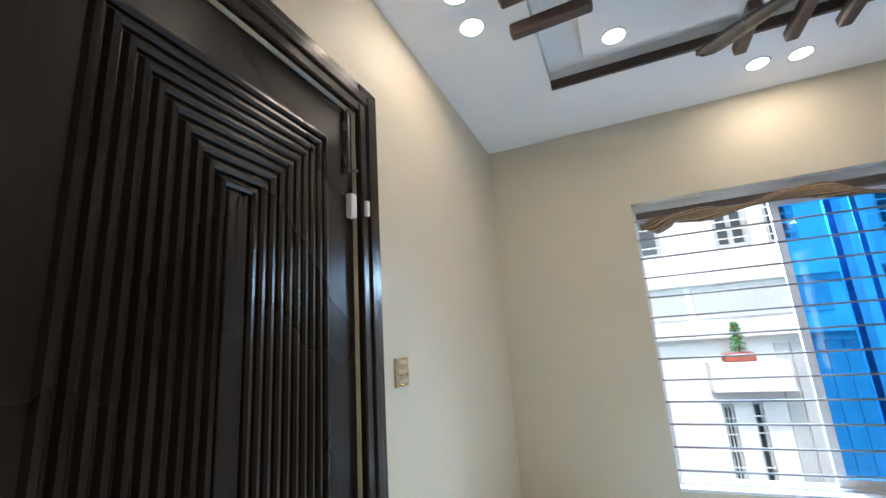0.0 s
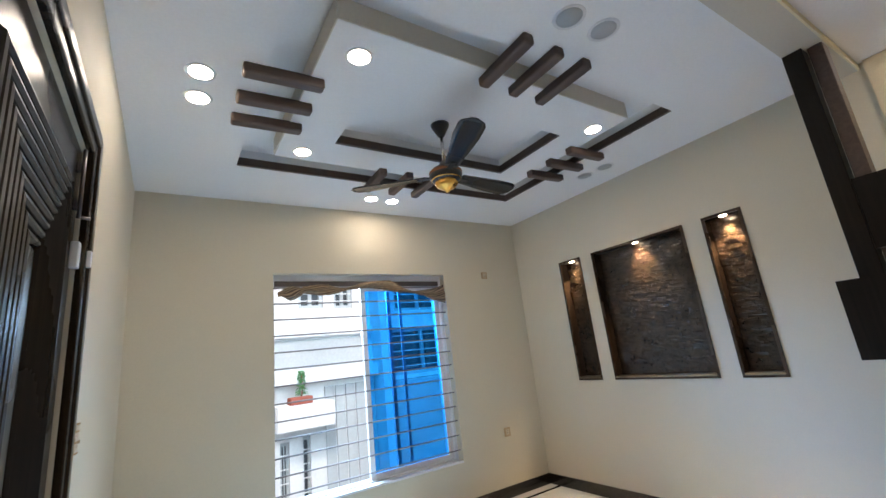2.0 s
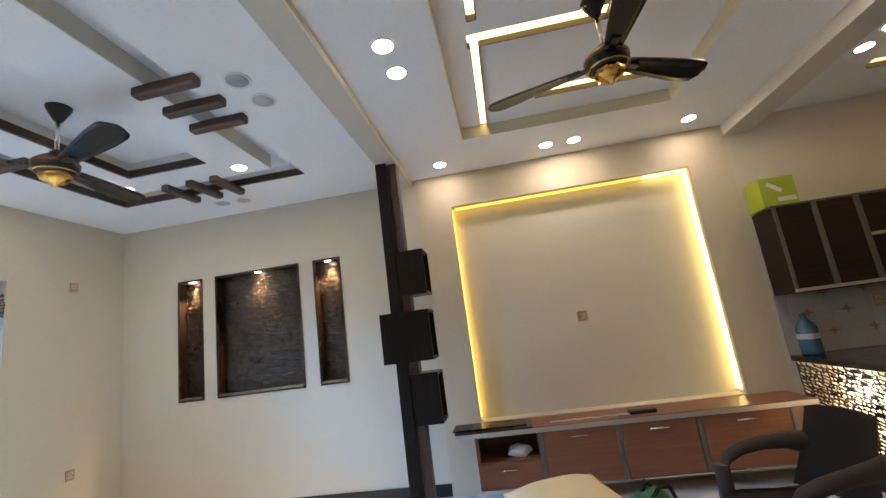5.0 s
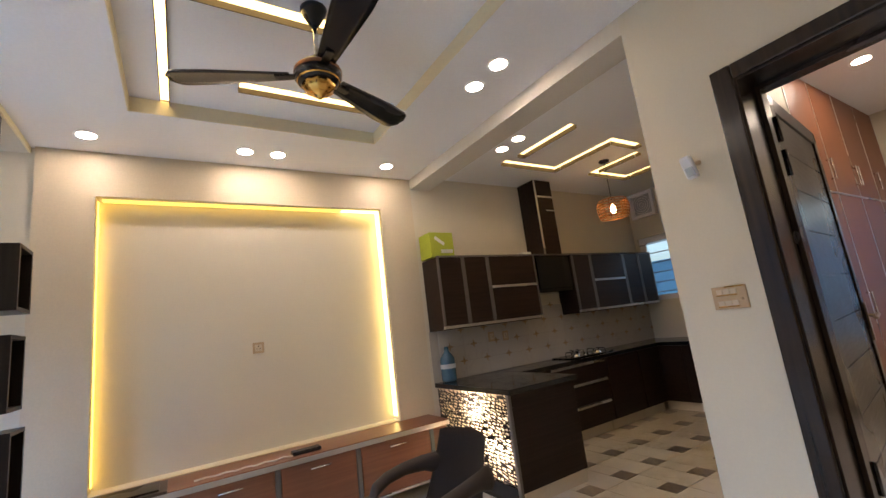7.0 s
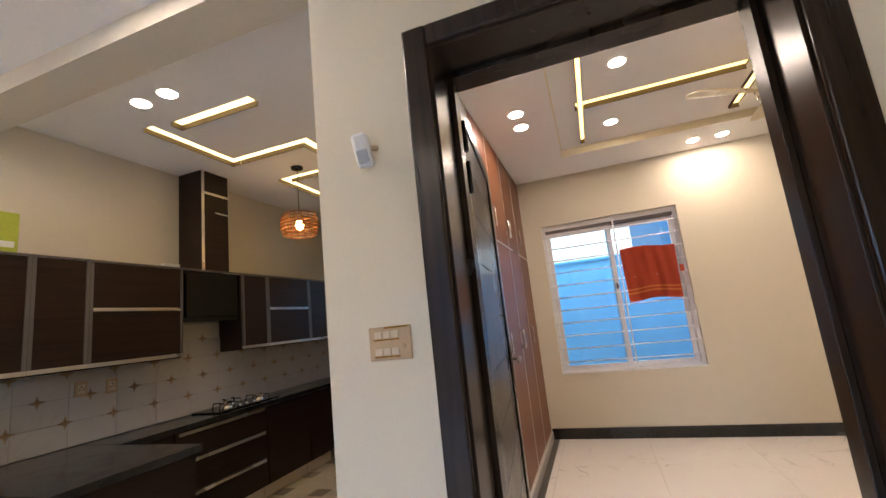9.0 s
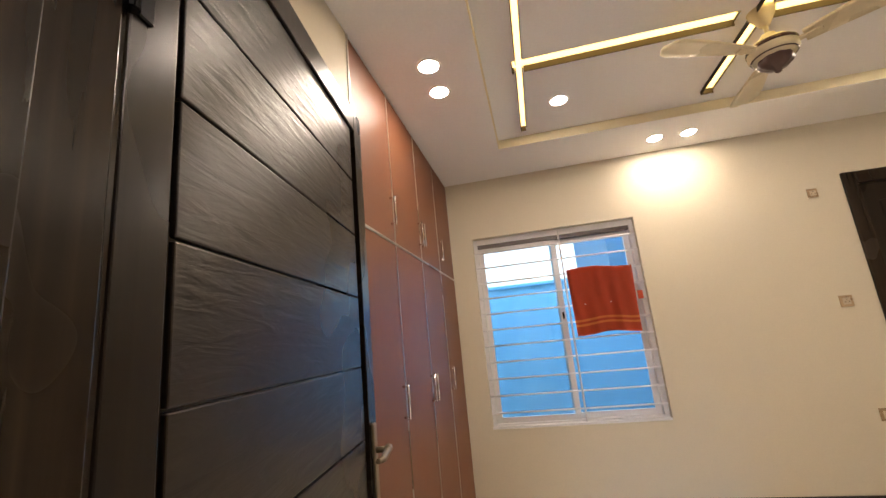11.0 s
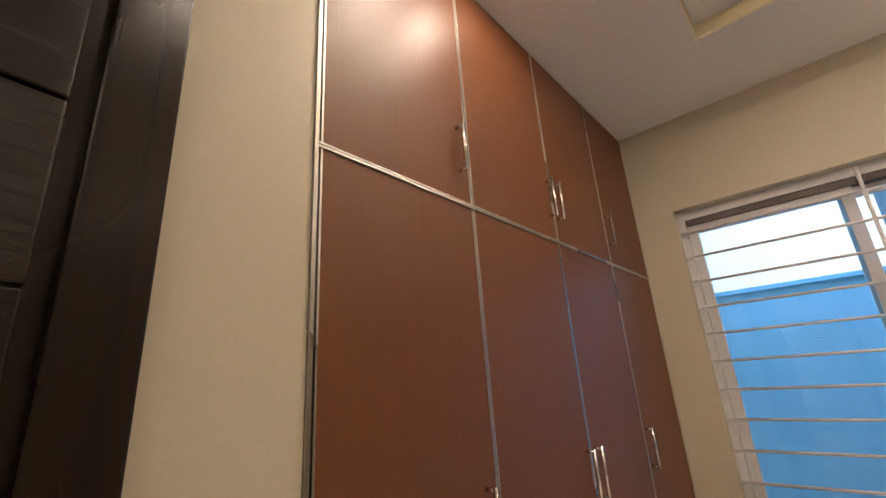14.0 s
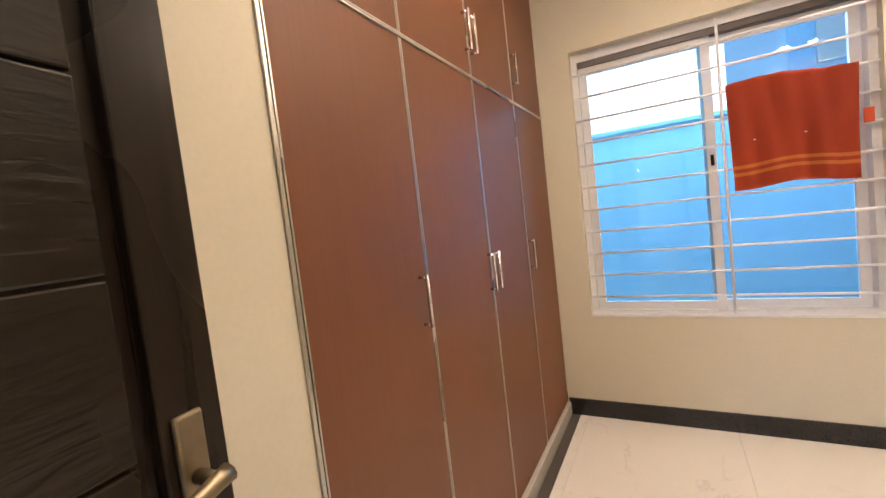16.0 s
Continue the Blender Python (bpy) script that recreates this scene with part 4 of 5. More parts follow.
b = single("loose_board", box(XF - 0.02, -0.68, 0.583, XF + 0.2, -0.10, 0.595, 0.003), M_door, "dark loose board lying on another board", "board")
pts = [(XF + 0.07 + 0.03 * math.sin(3.1 * k), -0.86 - 0.06 * k, 0.57 + 0.004 * (k % 2)) for k in range(11)]
single("cable", tube(pts, 0.006, 6), M_cable, "loose white cable lying on the console", "cable")
single("remote_box", box(XF + 0.05, -1.66, 0.566, XF + 0.13, -1.46, 0.592, 0.006), M_skirt, "small dark box lying on the console", "box")
bm = bmesh.new()
rnd = random.Random(4)
bmesh.ops.create_icosphere(bm, subdivisions=2, radius=1.0)
for v in bm.verts:
    f = 1 + rnd.uniform(-0.3, 0.25)
    v.co = Vector((v.co.x * 0.07 * f, v.co.y * 0.1 * f, max(v.co.z * 0.05 * f, -0.03) + 0.03)) + Vector((XF + 0.14, -0.58, 0.336))
single("plastic_bag", bm, M_plastic, "crumpled white plastic bag on the open shelf", "bag")

# ---- plates on the walls ----


def plate(name, centre, w, h, normal, label, rows=2, sockets=False):
    """A wall plate: normal names the axis and side that it faces."""
    t = thing(name, centre, label, "switch" if not sockets else "socket", "wall plates")
    turn = {"+x": pose(*centre, 90, 0, 90), "-x": pose(*centre, 90, 0, -90), "+y": pose(*centre, 90, 0, 180), "-y": pose(*centre, 90, 0, 0)}[normal]

    def put(nm, bm, mt, lb=""):
        bm.transform(turn)
        part(nm, bm, mt, t, lb)
    put("cover", box(-w / 2, -h / 2, -0.001, w / 2, h / 2, 0.009, 0.003), M_plate, "champagne coloured cover")
    if sockets:
        put("socket_face", box(-w * 0.3, -h * 0.3, 0.009, w * 0.3, h * 0.3, 0.012, 0.002), M_ivory)
        for dx, dy in ((-0.012, -0.006), (0.012, -0.006), (0, 0.012)):
            put("pin_hole", box(dx - 0.003, dy - 0.003, 0.011, dx + 0.003, dy + 0.003, 0.0135), M_black)
    else:
        for r in range(rows):
            yy = (r - (rows - 1) / 2) * h / rows
            for k in range(3):
                xx = (k - 1.3) * w * 0.2
                put("switch_rocker", box(xx - w * 0.092, yy - h * 0.2 / rows, 0.008, xx + w * 0.092, yy + h * 0.24 / rows, 0.0135, 0.002), M_ivory)
            put("gold_line", box(-w * 0.36, yy - h * 0.32 / rows, 0.008, w * 0.24, yy - h * 0.24 / rows, 0.0155, 0.001), M_gold, "thin gold line")
        put("regulator_knob", lathe([(0.0, 0.016), (0.006, 0.016), (0.007, 0.008)], (w * 0.34, -h * 0.1, 0.0), 12), M_plate)
        put("top_line", box(-w * 0.1, h * 0.44, 0.008, w * 0.46, h * 0.49, 0.0115), M_gold, "bright upper edge")


plate("switch_plate", (0.572, YS, 1.306), 0.136, 0.098, "+y", "champagne switch plate with gold lines beside the doorway")
plate("switch_plate", (XW, 1.60, 1.272), 0.10, 0.105, "+x", "champagne switch plate beside the entrance door", 3)
plate("wall_socket", (2.78, YN, 2.22), 0.075, 0.075, "-y", "small champagne socket high on the wall", sockets=True)
plate("wall_socket", (2.81, YN, 0.59), 0.075, 0.085, "-y", "small champagne socket low on the wall", sockets=True)
plate("wall_socket", (XE + 0.11, -1.325, 1.345), 0.085, 0.085, "-x", "small champagne socket in the lit recess", sockets=True)
plate("wall_socket", (-2.30, BY, 1.42), 0.085, 0.085, "+y", "small champagne socket on the bedroom wall", sockets=True)
plate("wall_socket", (-2.34, BY, 0.62), 0.085, 0.085, "+y", "small champagne socket low on the bedroom wall", sockets=True)
plate("wall_socket", (-2.29, BY, 2.27), 0.07, 0.07, "+y", "small champagne plate high on the bedroom wall", sockets=True)
plate("wall_socket", (KX - 0.014, -3.55, 1.17), 0.075, 0.10, "-x", "brown socket on the tiled splashback", sockets=True)
plate("wall_socket", (KX - 0.014, -3.74, 1.16), 0.075, 0.10, "-x", "brown socket on the tiled splashback", sockets=True)

# motion detector on a ball joint
t = thing("motion_detector", (0.62, YS, 1.92), "white motion detector tilted on a wall bracket", "detector")
part("bracket", tube([(0.565, YS, 1.92), (0.582, YS + 0.03, 1.912)], 0.010, 8), M_ivory, t, "small bracket")
bm = box(-0.025, -0.021, -0.054, 0.025, 0.021, 0.054, 0.012)
bm.transform(pose(0.592, YS + 0.044, 1.90, -12, 8, 12))
part("body", bm, M_plastic, t)
bm = box(-0.018, 0.017, -0.042, 0.018, 0.025, 0.0, 0.005)
bm.transform(pose(0.592, YS + 0.044, 1.90, -12, 8, 12))
part("lens", bm, M_off, t, "pale blue lens")

# ---- ceiling fans ----


def fan(name, x, y, ztop, zhub, angles, body, trim, label, reach=0.67, blade=None):
    t = thing(name, (x, y, ztop), label, "ceiling fan")
    part("canopy", lathe([(0.0, 0.0), (0.065, 0.0), (0.06, -0.02), (0.03, -0.075), (0.022, -0.09), (0.0, -0.09)], (x, y, ztop)), body, t)
    part("down_rod", tube([(x, y, ztop - 0.08), (x, y, zhub + 0.09)], 0.012, 10), M_chrome if body is M_fan else body, t, "thin rod")
    part("motor", lathe([(0.0, 0.10), (0.03, 0.10), (0.042, 0.08), (0.088, 0.05), (0.110, 0.02), (0.110, -0.015), (0.085, -0.04), (0.0, -0.045)], (x, y, zhub)), body, t)
    part("motor_band", lathe([(0.104, 0.034), (0.111, 0.028), (0.114, 0.018), (0.112, 0.008)], (x, y, zhub)), M_copper if trim is M_gold else trim, t, "dull copper band")
    part("rim_line", lathe([(0.098, -0.026), (0.102, -0.029), (0.096, -0.033)], (x, y, zhub)), trim, t, "thin shiny rim")
    bm = lathe([(0.072, -0.040), (0.078, -0.055), (0.066, -0.076), (0.042, -0.092), (0.018, -0.102), (0.012, -0.116), (0.0, -0.12)], (x, y, zhub), 36)
    for v in bm.verts:
        d = v.co - Vector((x, y, zhub))
        f = 1 + 0.05 * math.cos(9 * math.atan2(d.y, d.x))
        v.co.x, v.co.y = x + d.x * f, y + d.y * f
    part("bowl", bm, trim, t, "ribbed bowl under the motor")
    for a in angles:
        bm = bmesh.new()
        rows = 18
        up, dn = [], []
        for i in range(rows + 1):
            s = 0.13 + (reach - 0.13) * i / rows
            f = i / rows
            w = 0.042 + 0.036 * min(1, f * 1.5)
            if f > 0.88:
                w *= math.sqrt(max(0.06, 1 - ((f - 0.88) / 0.125) ** 2))
            tw = -radians(13 - 4 * f)
            for lst, dz in ((up, 0.005), (dn, -0.003)):
                lst.append([bm.verts.new((s, k * w * math.cos(tw), k * w * math.sin(tw) + dz - 0.004 * k * k + 0.012 * f)) for k in (-1, -0.6, -0.2, 0.2, 0.6, 1)])
        for lst in (up, dn):
            for r0, r1 in zip(lst, lst[1:]):
                for k in range(5):
                    bm.faces.new((r0[k], r0[k + 1], r1[k + 1], r1[k])).smooth = True
        for r0, r1, q0, q1 in zip(up, up[1:], dn, dn[1:]):
            for k in (0, 5):
                bm.faces.new((r0[k], r1[k], q1[k], q0[k]))
        for i in (0, -1):
            for k in range(5):
                bm.faces.new((up[i][k], up[i][k + 1], dn[i][k + 1], dn[i][k]))
        bmesh.ops.recalc_face_normals(bm, faces=bm.faces)
        bm.transform(pose(x, y, zhub + 0.01, 0, 0, a))
        b = part("blade", bm, blade or body, t)
        bm = box(0.09, -0.02, -0.012, 0.2, 0.02, -0.002, 0.004)
        bm.transform(pose(x, y, zhub + 0.01, 0, 0, a))
        part("blade_arm", bm, body, b, "dark blade arm")
    return t


fan("ceiling_fan", 1.385, 1.76, CZ + 0.12, 2.575, (-109, 8, 136), M_fan, M_gold, "black ceiling fan with gold band and three blades")
fan("ceiling_fan", 1.475, -1.36, CZ + 0.10, 2.575, (180, -62, 66), M_fan, M_gold, "black ceiling fan with gold band and three blades")
fan("ceiling_fan", -1.40, -4.97, CZ + BD, 2.675, (20, 140, 260), M_fancream, M_brown, "cream ceiling fan with a maroon disc and three blades", 0.6)

# ---- wardrobe ----
t = thing("wardrobe", (WX + 0.3, -5.4, 0), "floor to ceiling reddish brown fitted wardrobe with chrome handles", "wardrobe")
part("carcass", box(WX + 0.022, BY + 0.004, 0.085, WX + 0.615, -4.336, 2.838), M_inside, t, "dark carcass")
part("plinth", box(WX - 0.02, BY + 0.004, 0.0, WX + 0.6, -4.336, 0.08, 0.003), M_splash, t, "white stone plinth")
EDGES = (-4.345, -4.855, -5.385, -5.92, BY + 0.008)
for i, (ya, yb) in enumerate(zip(EDGES, EDGES[1:])):
    for za, zb in ((0.088, 1.929), (1.943, 2.83)):
        d = part("wardrobe_door", box(WX, yb + 0.006, za, WX + 0.02, ya - 0.006, zb, 0.0015), M_ward, t)
        part("edge_strip", box(WX - 0.002, yb + 0.002, za, WX + 0.016, yb + 0.007, zb), M_alu, d, "chrome edge strip")
        part("edge_strip", box(WX - 0.002, ya - 0.007, za, WX + 0.016, ya - 0.002, zb), M_alu, d, "chrome edge strip")
        hy = (yb + 0.048, yb + 0.03, ya - 0.03, ya - 0.03)[i]
        hz = (1.055, 1.215) if za < 1 else (2.03, 2.19)
        bm = bmesh.new()
        tube([(WX, hy, hz[0] + 0.008), (WX - 0.028, hy, hz[0] + 0.008)], 0.005, 8, bm)
        tube([(WX, hy, hz[1] - 0.008), (WX - 0.028, hy, hz[1] - 0.008)], 0.005, 8, bm)
        tube([(WX - 0.028, hy, hz[0]), (WX - 0.028, hy, hz[1])], 0.0065, 8, bm)
        part("handle", bm, M_chrome, d, "chrome bar handle")
part("rail_strip", box(WX - 0.004, BY + 0.006, 1.93, WX + 0.02, -4.34, 1.935, 0.0), M_alu, t, "thin chrome strip")
part("rail_strip", box(WX - 0.004, BY + 0.006, 1.937, WX + 0.02, -4.34, 1.942, 0.0), M_alu, t, "thin chrome strip")
bm = box(WX - 0.006, -4.34, 0.7, WX + 0.02, -4.331, 2.836)
part("side_strip", bm, M_alu, t, "scratched chrome side strip")
# dark strip laid where the wardrobe's shadow falls on the floor
structure("trim_floor_shadow", box(WX - 0.075, BY + 0.016, -0.011, WX - 0.022, -4.34, 0.0015), M_alud, "dark grey strip standing for the shadow along the wardrobe")

# ---- towel on the window bars ----
bm = bmesh.new()
nx, nz = 34, 30
grid = []
for i in range(nx + 1):
    col = []
    for k in range(nz + 1):
        u, w = i / nx, k / nz
        x = -0.35 - 0.53 * u - 0.012 * w * (1 - 2 * u)
        z = 1.905 - 0.55 * w + 0.015 * math.sin(5 * u) * (1 - w) - 0.012 * math.sin(7 * u + 1) * w
        yv = BY - 0.022 + (0.012 + 0.02 * w) * (0.5 + 0.5 * math.sin(16 * u + 2.2 * w)) + 0.008 * math.sin(31 * u - 3 * w)
        col.append(bm.verts.new((x, yv, z)))
    grid.append(col)
for i in range(nx):
    for k in range(nz):
        f = bm.faces.new((grid[i][k], grid[i + 1][k], grid[i + 1][k + 1], grid[i][k + 1]))
        f.smooth = True
        f.material_index = 1 if k in (23, 25) else 0
bmesh.ops.solidify(bm, geom=list(bm.faces), thickness=0.006)
single("towel", bm, [M_towel, M_stripe], "orange-red terry towel hung over the window bars", "towel")
single("towel_corner", box(-0.925, BY - 0.02, 1.60, -0.885, BY - 0.012, 1.67, 0.003), M_towel, "folded corner of the red towel behind the bars", "towel")

# ---- valance over the north window ----
bm = bmesh.new()
uvl = bm.loops.layers.uv.new("UVMap")
rings = []
N, K = 110, 20
for i in range(N + 1):
    u = i / N
    x = NW[0] + 0.035 + (NW[2] - NW[0] - 0.06) * u
    zc = 2.045 + 0.06 * math.sin(math.pi * min(1, u * 1.1)) + 0.022 * math.sin(12.5 * u + 0.9)
    r = 0.028 + 0.010 * math.sin(15 * u + 5.2) + 0.005 * math.sin(31 * u)
    if u < 0.12:
        f = math.sin(math.pi * min(1, (0.12 - u) / 0.10))
        r += 0.036 * f
        zc -= 0.018 + 0.012 * f
    if u > 0.86:
        f = (u - 0.86) / 0.14
        r += 0.04 * f
        zc -= 0.035 * f
    ring = []
    for k in range(K):
        a = 2 * math.pi * k / K
        twist = a + 9.0 * u
        rr = r * (1 + 0.26 * math.sin(2 * twist) + 0.14 * math.sin(5 * twist + 4 * u) + 0.12 * noise.noise(Vector((18 * u, 2 * math.cos(a), 2 * math.sin(a)))))
        ring.append(bm.verts.new((x, YN + 0.5 * rr * math.cos(a), zc + rr * math.sin(a))))
    rings.append(ring)
for i in range(N):
    for k in range(K):
        q = ((i, k), (i, k + 1), (i + 1, k + 1), (i + 1, k))
        fc = bm.faces.new([rings[p][m % K] for p, m in q])
        fc.smooth = True
        for lp, (p, m) in zip(fc.loops, q):
            lp[uvl].uv = (16.0 * m / K + 24.0 * p / N, 8.0 * p / N)
bm.faces.new(rings[0][::-1])
bm.faces.new(rings[-1])
single("valance", bm, M_cloth, "twisted brown and tan striped cloth tied along the window bars", "curtain")

# ---- kitchen ----
CT = 0.82                                      # worktop height
KF = 2.90                                      # face of the east base units
# peninsula
t = thing("peninsula_unit", (2.8, -3.2, 0), "dark kitchen peninsula with a backlit mosaic front", "kitchen unit")
PX, PY0, PY1 = 2.22, -3.53, -2.85
part("plinth", box(PX + 0.012, PY0 + 0.01, 0.0, KX - 0.01, PY1 - 0.022, 0.098), M_ktile, t, "cream tiled plinth")
part("end_panel", box(PX, PY0, 0.1, PX + 0.03, PY1 + 0.02, CT - 0.042, 0.002), M_kit, t, "dark wenge end panel")
part("inner_panel", box(PX + 0.032, PY0, 0.1, KX - 0.004, PY0 + 0.03, CT - 0.042, 0.002), M_kit, t, "dark wenge panel")
part("base_rail", box(PX + 0.032, PY1 - 0.02, 0.0, KX - 0.004, PY1 + 0.012, 0.13, 0.002), M_black, t, "black base rail")
part("corner_strip", box(PX - 0.004, PY1 + 0.0, 0.0, PX + 0.028, PY1 + 0.026, CT - 0.042, 0.002), M_alud, t, "grey metal corner strip")
part("mosaic_backing", box(PX + 0.032, PY1 - 0.50, 0.02, KX - 0.004, PY1 - 0.48, CT - 0.045), M_wall, t, "pale board behind the mosaic")
for x, z in ((2.68, 0.63), (2.45, 0.36)):
    part("tube_lamp", tube([(x - 0.13, PY1 - 0.07, z), (x + 0.13, PY1 - 0.07, z)], 0.015, 10), L_back, t, "glowing tube lamp")
light_chips, dark_chips = bmesh.new(), bmesh.new()
rnd = random.Random(11)
rows, z = 24, 0.135
rh = (CT - 0.05 - 0.135) / rows
light_chips.faces.new([light_chips.verts.new((x, PY1 - 0.006, zz)) for x, zz in ((PX + 0.031, z), (KX - 0.006, z), (KX - 0.006, CT - 0.05), (PX + 0.031, CT - 0.05))])
for r in range(rows):
    x = PX + 0.031
    while x < KX - 0.012:
        b = min(x + rnd.uniform(0.032, 0.08), KX - 0.006)
        z0 = z + r * rh + rnd.uniform(-0.004, 0.004)
        if rnd.random() < 0.07:
            box(x - 0.003, PY1 - 0.0055, z0, b + 0.003, PY1 + 0.004, z0 + rh * 0.95, bm=dark_chips)
        else:
            n0, th = len(dark_chips.verts), rnd.uniform(0.005, 0.010)
            box(x - 0.004, PY1 - 0.0055, z0 - 0.001, b + 0.004, PY1 + 0.003, z0 + th, bm=dark_chips)
            dark_chips.verts.ensure_lookup_table()
            for v in dark_chips.verts[n0:]:
                v.co.z += 0.24 * (v.co.x - (x + b) / 2)
            n0 = len(dark_chips.verts)
            box(b - rnd.uniform(0.002, 0.005), PY1 - 0.0055, z0, b, PY1 + 0.002, z0 + rh, bm=dark_chips)
            dark_chips.verts.ensure_lookup_table()
            for v in dark_chips.verts[n0:]:
                v.co.x += 0.5 * (v.co.z - z0 - rh / 2)
        x = b
tagged(part("glass_chip_field", light_chips, M_chip, t, "cream backlit glass chips"), kind="stuff")
tagged(part("dark_chip_field", dark_chips, M_chip_d, t, "dark mosaic chips"), kind="stuff")

# worktop
t = thing("worktop", (2.9, -4.6, CT - 0.04), "polished black granite kitchen worktop in three slabs", "worktop")
for rect in ((PX - 0.03, PY0 - 0.02, KX - 0.002, PY1 + 0.03), (KF - 0.03, KY + 0.571, KX - 0.002, PY0 - 0.021), (1.45, KY + 0.002, KX - 0.002, KY + 0.57)):
    part("granite_slab", box(rect[0], rect[1], CT - 0.04, rect[2], rect[3], CT, 0.004), M_granite, t)


def base_unit(y0, y1, drawers):
    t = thing("base_cabinet", (KF + 0.25, (y0 + y1) / 2, 0), "dark wenge base cabinet with metal pull strips", "kitchen cabinet", "kitchen base cabinets")
    part("carcass", box(KF + 0.02, y0 + 0.002, 0.11, KX - 0.004, y1 - 0.002, CT - 0.042), M_kit, t)
    part("plinth", box(KF + 0.06, y0, 0.0, KX - 0.01, y1, 0.108), M_ktile, t, "cream tiled plinth")
    zs = (0.115, 0.345, 0.575, CT - 0.045) if drawers else (0.115, CT - 0.045)
    for a, b in zip(zs, zs[1:]):
        f = part("drawer_front" if drawers else "cabinet_door", box(KF, y0 + 0.004, a + 0.003, KF + 0.018, y1 - 0.004, b - 0.003, 0.002), M_kit, t)
        if drawers:
            part("pull_strip", box(KF - 0.012, y0 + 0.03, b - 0.03, KF, y1 - 0.03, b - 0.006, 0.002), M_alu, f, "pale metal pull strip")


for y0, y1, d in ((-3.93, -3.56, False), (-4.83, -3.94, True), (-5.42, -4.84, False), (-5.84, -5.43, False)):
    base_unit(y0, y1, d)
for x0, x1 in ((1.5, 2.24), (2.25, 2.98)):
    t = thing("base_cabinet", ((x0 + x1) / 2, KY + 0.3, 0), "dark wenge base cabinet under the kitchen window", "kitchen cabinet", "kitchen base cabinets")
    part("carcass", box(x0 + 0.002, KY + 0.004, 0.11, x1 - 0.002, KY + 0.52, CT - 0.042), M_kit, t)
    part("plinth", box(x0, KY + 0.01, 0.0, x1, KY + 0.46, 0.108), M_ktile, t, "cream tiled plinth")
    for a, b in ((x0 + 0.004, (x0 + x1) / 2 - 0.002), ((x0 + x1) / 2 + 0.002, x1 - 0.004)):
        part("cabinet_door", box(a, KY + 0.522, 0.118, b, KY + 0.54, CT - 0.048, 0.002), M_kit, t)

# wall cabinets: face at UX
UX, U0, U1 = 2.98, 1.295, 1.975


def wall_unit(y0, y1, split, label="dark wenge wall cabinet framed in metal strips"):
    t = thing("wall_cabinet", (UX + 0.2, (y0 + y1) / 2, U0), label, "kitchen cabinet", "kitchen wall cabinets")
    part("carcass", box(UX + 0.02, y0 + 0.001, U0, KX - 0.004, y1 - 0.001, U1), M_kit, t)
    halves = ((U0 + 0.035, (U0 + U1) / 2 + 0.015), ((U0 + U1) / 2 + 0.04, U1 - 0.01)) if split else ((U0 + 0.035, U1 - 0.01),)
    for a, b in halves:
        part("cabinet_door", box(UX, y0 + 0.022, a, UX + 0.018, y1 - 0.022, b, 0.002), M_kit, t)
    if split:
        part("cross_strip", box(UX - 0.006, y0 + 0.022, (U0 + U1) / 2 + 0.016, UX + 0.018, y1 - 0.022, (U0 + U1) / 2 + 0.039, 0.002), M_alu, t, "pale metal strip")
    part("bottom_strip", box(UX - 0.006, y0, U0 + 0.008, UX + 0.018, y1, U0 + 0.034, 0.002), M_alu, t, "pale metal strip")
    for y in (y0 + 0.011, y1 - 0.011):
        part("side_strip", box(UX - 0.003, y - 0.0105, U0 + 0.035, UX + 0.018, y + 0.0105, U1, 0.002), M_alud, t, "grey metal strip")
    part("top_strip", box(UX - 0.004, y0, U1 + 0.001, UX + 0.02, y1, U1 + 0.012, 0.001), M_alud, t, "grey metal strip")


wall_unit(-3.12, -2.83, False)
wall_unit(-3.42, -3.12, False)
wall_unit(-4.07, -3.42, True)
t = thing("wall_cabinet", (UX + 0.3, -4.35, 1.56), "black glossy hood cabinet over the hob", "kitchen cabinet")
part("body", box(UX + 0.03, -4.66, 1.56, KX - 0.004, -4.075, U1, 0.003), M_black, t)
part("front_glass", box(UX + 0.012, -4.62, 1.60, UX + 0.029, -4.11, U1 - 0.03, 0.003), M_black, t, "black glass front")
part("top_strip", box(UX - 0.002, -4.66, U1 + 0.001, UX + 0.022, -4.075, U1 + 0.012, 0.001), M_alud, t)
wall_unit(-4.98, -4.665, False, "dark blank wall cabinet beside the hood")
wall_unit(-5.62, -4.985, True)
wall_unit(-5.94, -5.625, False)
wall_unit(-6.23, -5.945, False)
t = thing("hood_chimney", (3.2, -4.32, U1), "tall dark wenge hood chimney with metal corner strips", "chimney")
part("body", box(3.0, -4.54, U1 + 0.013, KX - 0.004, -4.262, CZ + 0.029, 0.003), M_kit, t)
part("corner_strip", box(2.994, -4.285, U1 + 0.013, 3.0, -4.26, CZ + 0.028, 0.001), M_alu, t, "pale metal strip")
part("cross_strip", box(2.994, -4.54, 2.66, 3.0, -4.285, 2.68, 0.001), M_alu, t, "pale metal strip")
part("cross_strip", box(2.994, -4.54, 2.50, 3.0, -4.40, 2.512, 0.001), M_alu, t, "pale metal strip")
single("tea_box", box(3.02, -4.08, U1 + 0.0125, 3.10, -3.95, U1 + 0.045, 0.003), M_paper, "small white box on the wall cabinet", "box")
t = thing("carton", (3.2, -2.98, U1 + 0.012), "lime green carton with white print on the cabinet", "carton")
part("carton_body", box(3.04, -3.08, U1 + 0.0125, 3.25, -2.815, U1 + 0.255, 0.004), M_lime, t)
part("white_band", box(3.036, -3.06, U1 + 0.05, 3.0395, -2.93, U1 + 0.085), M_paper, t, "white bar of print")
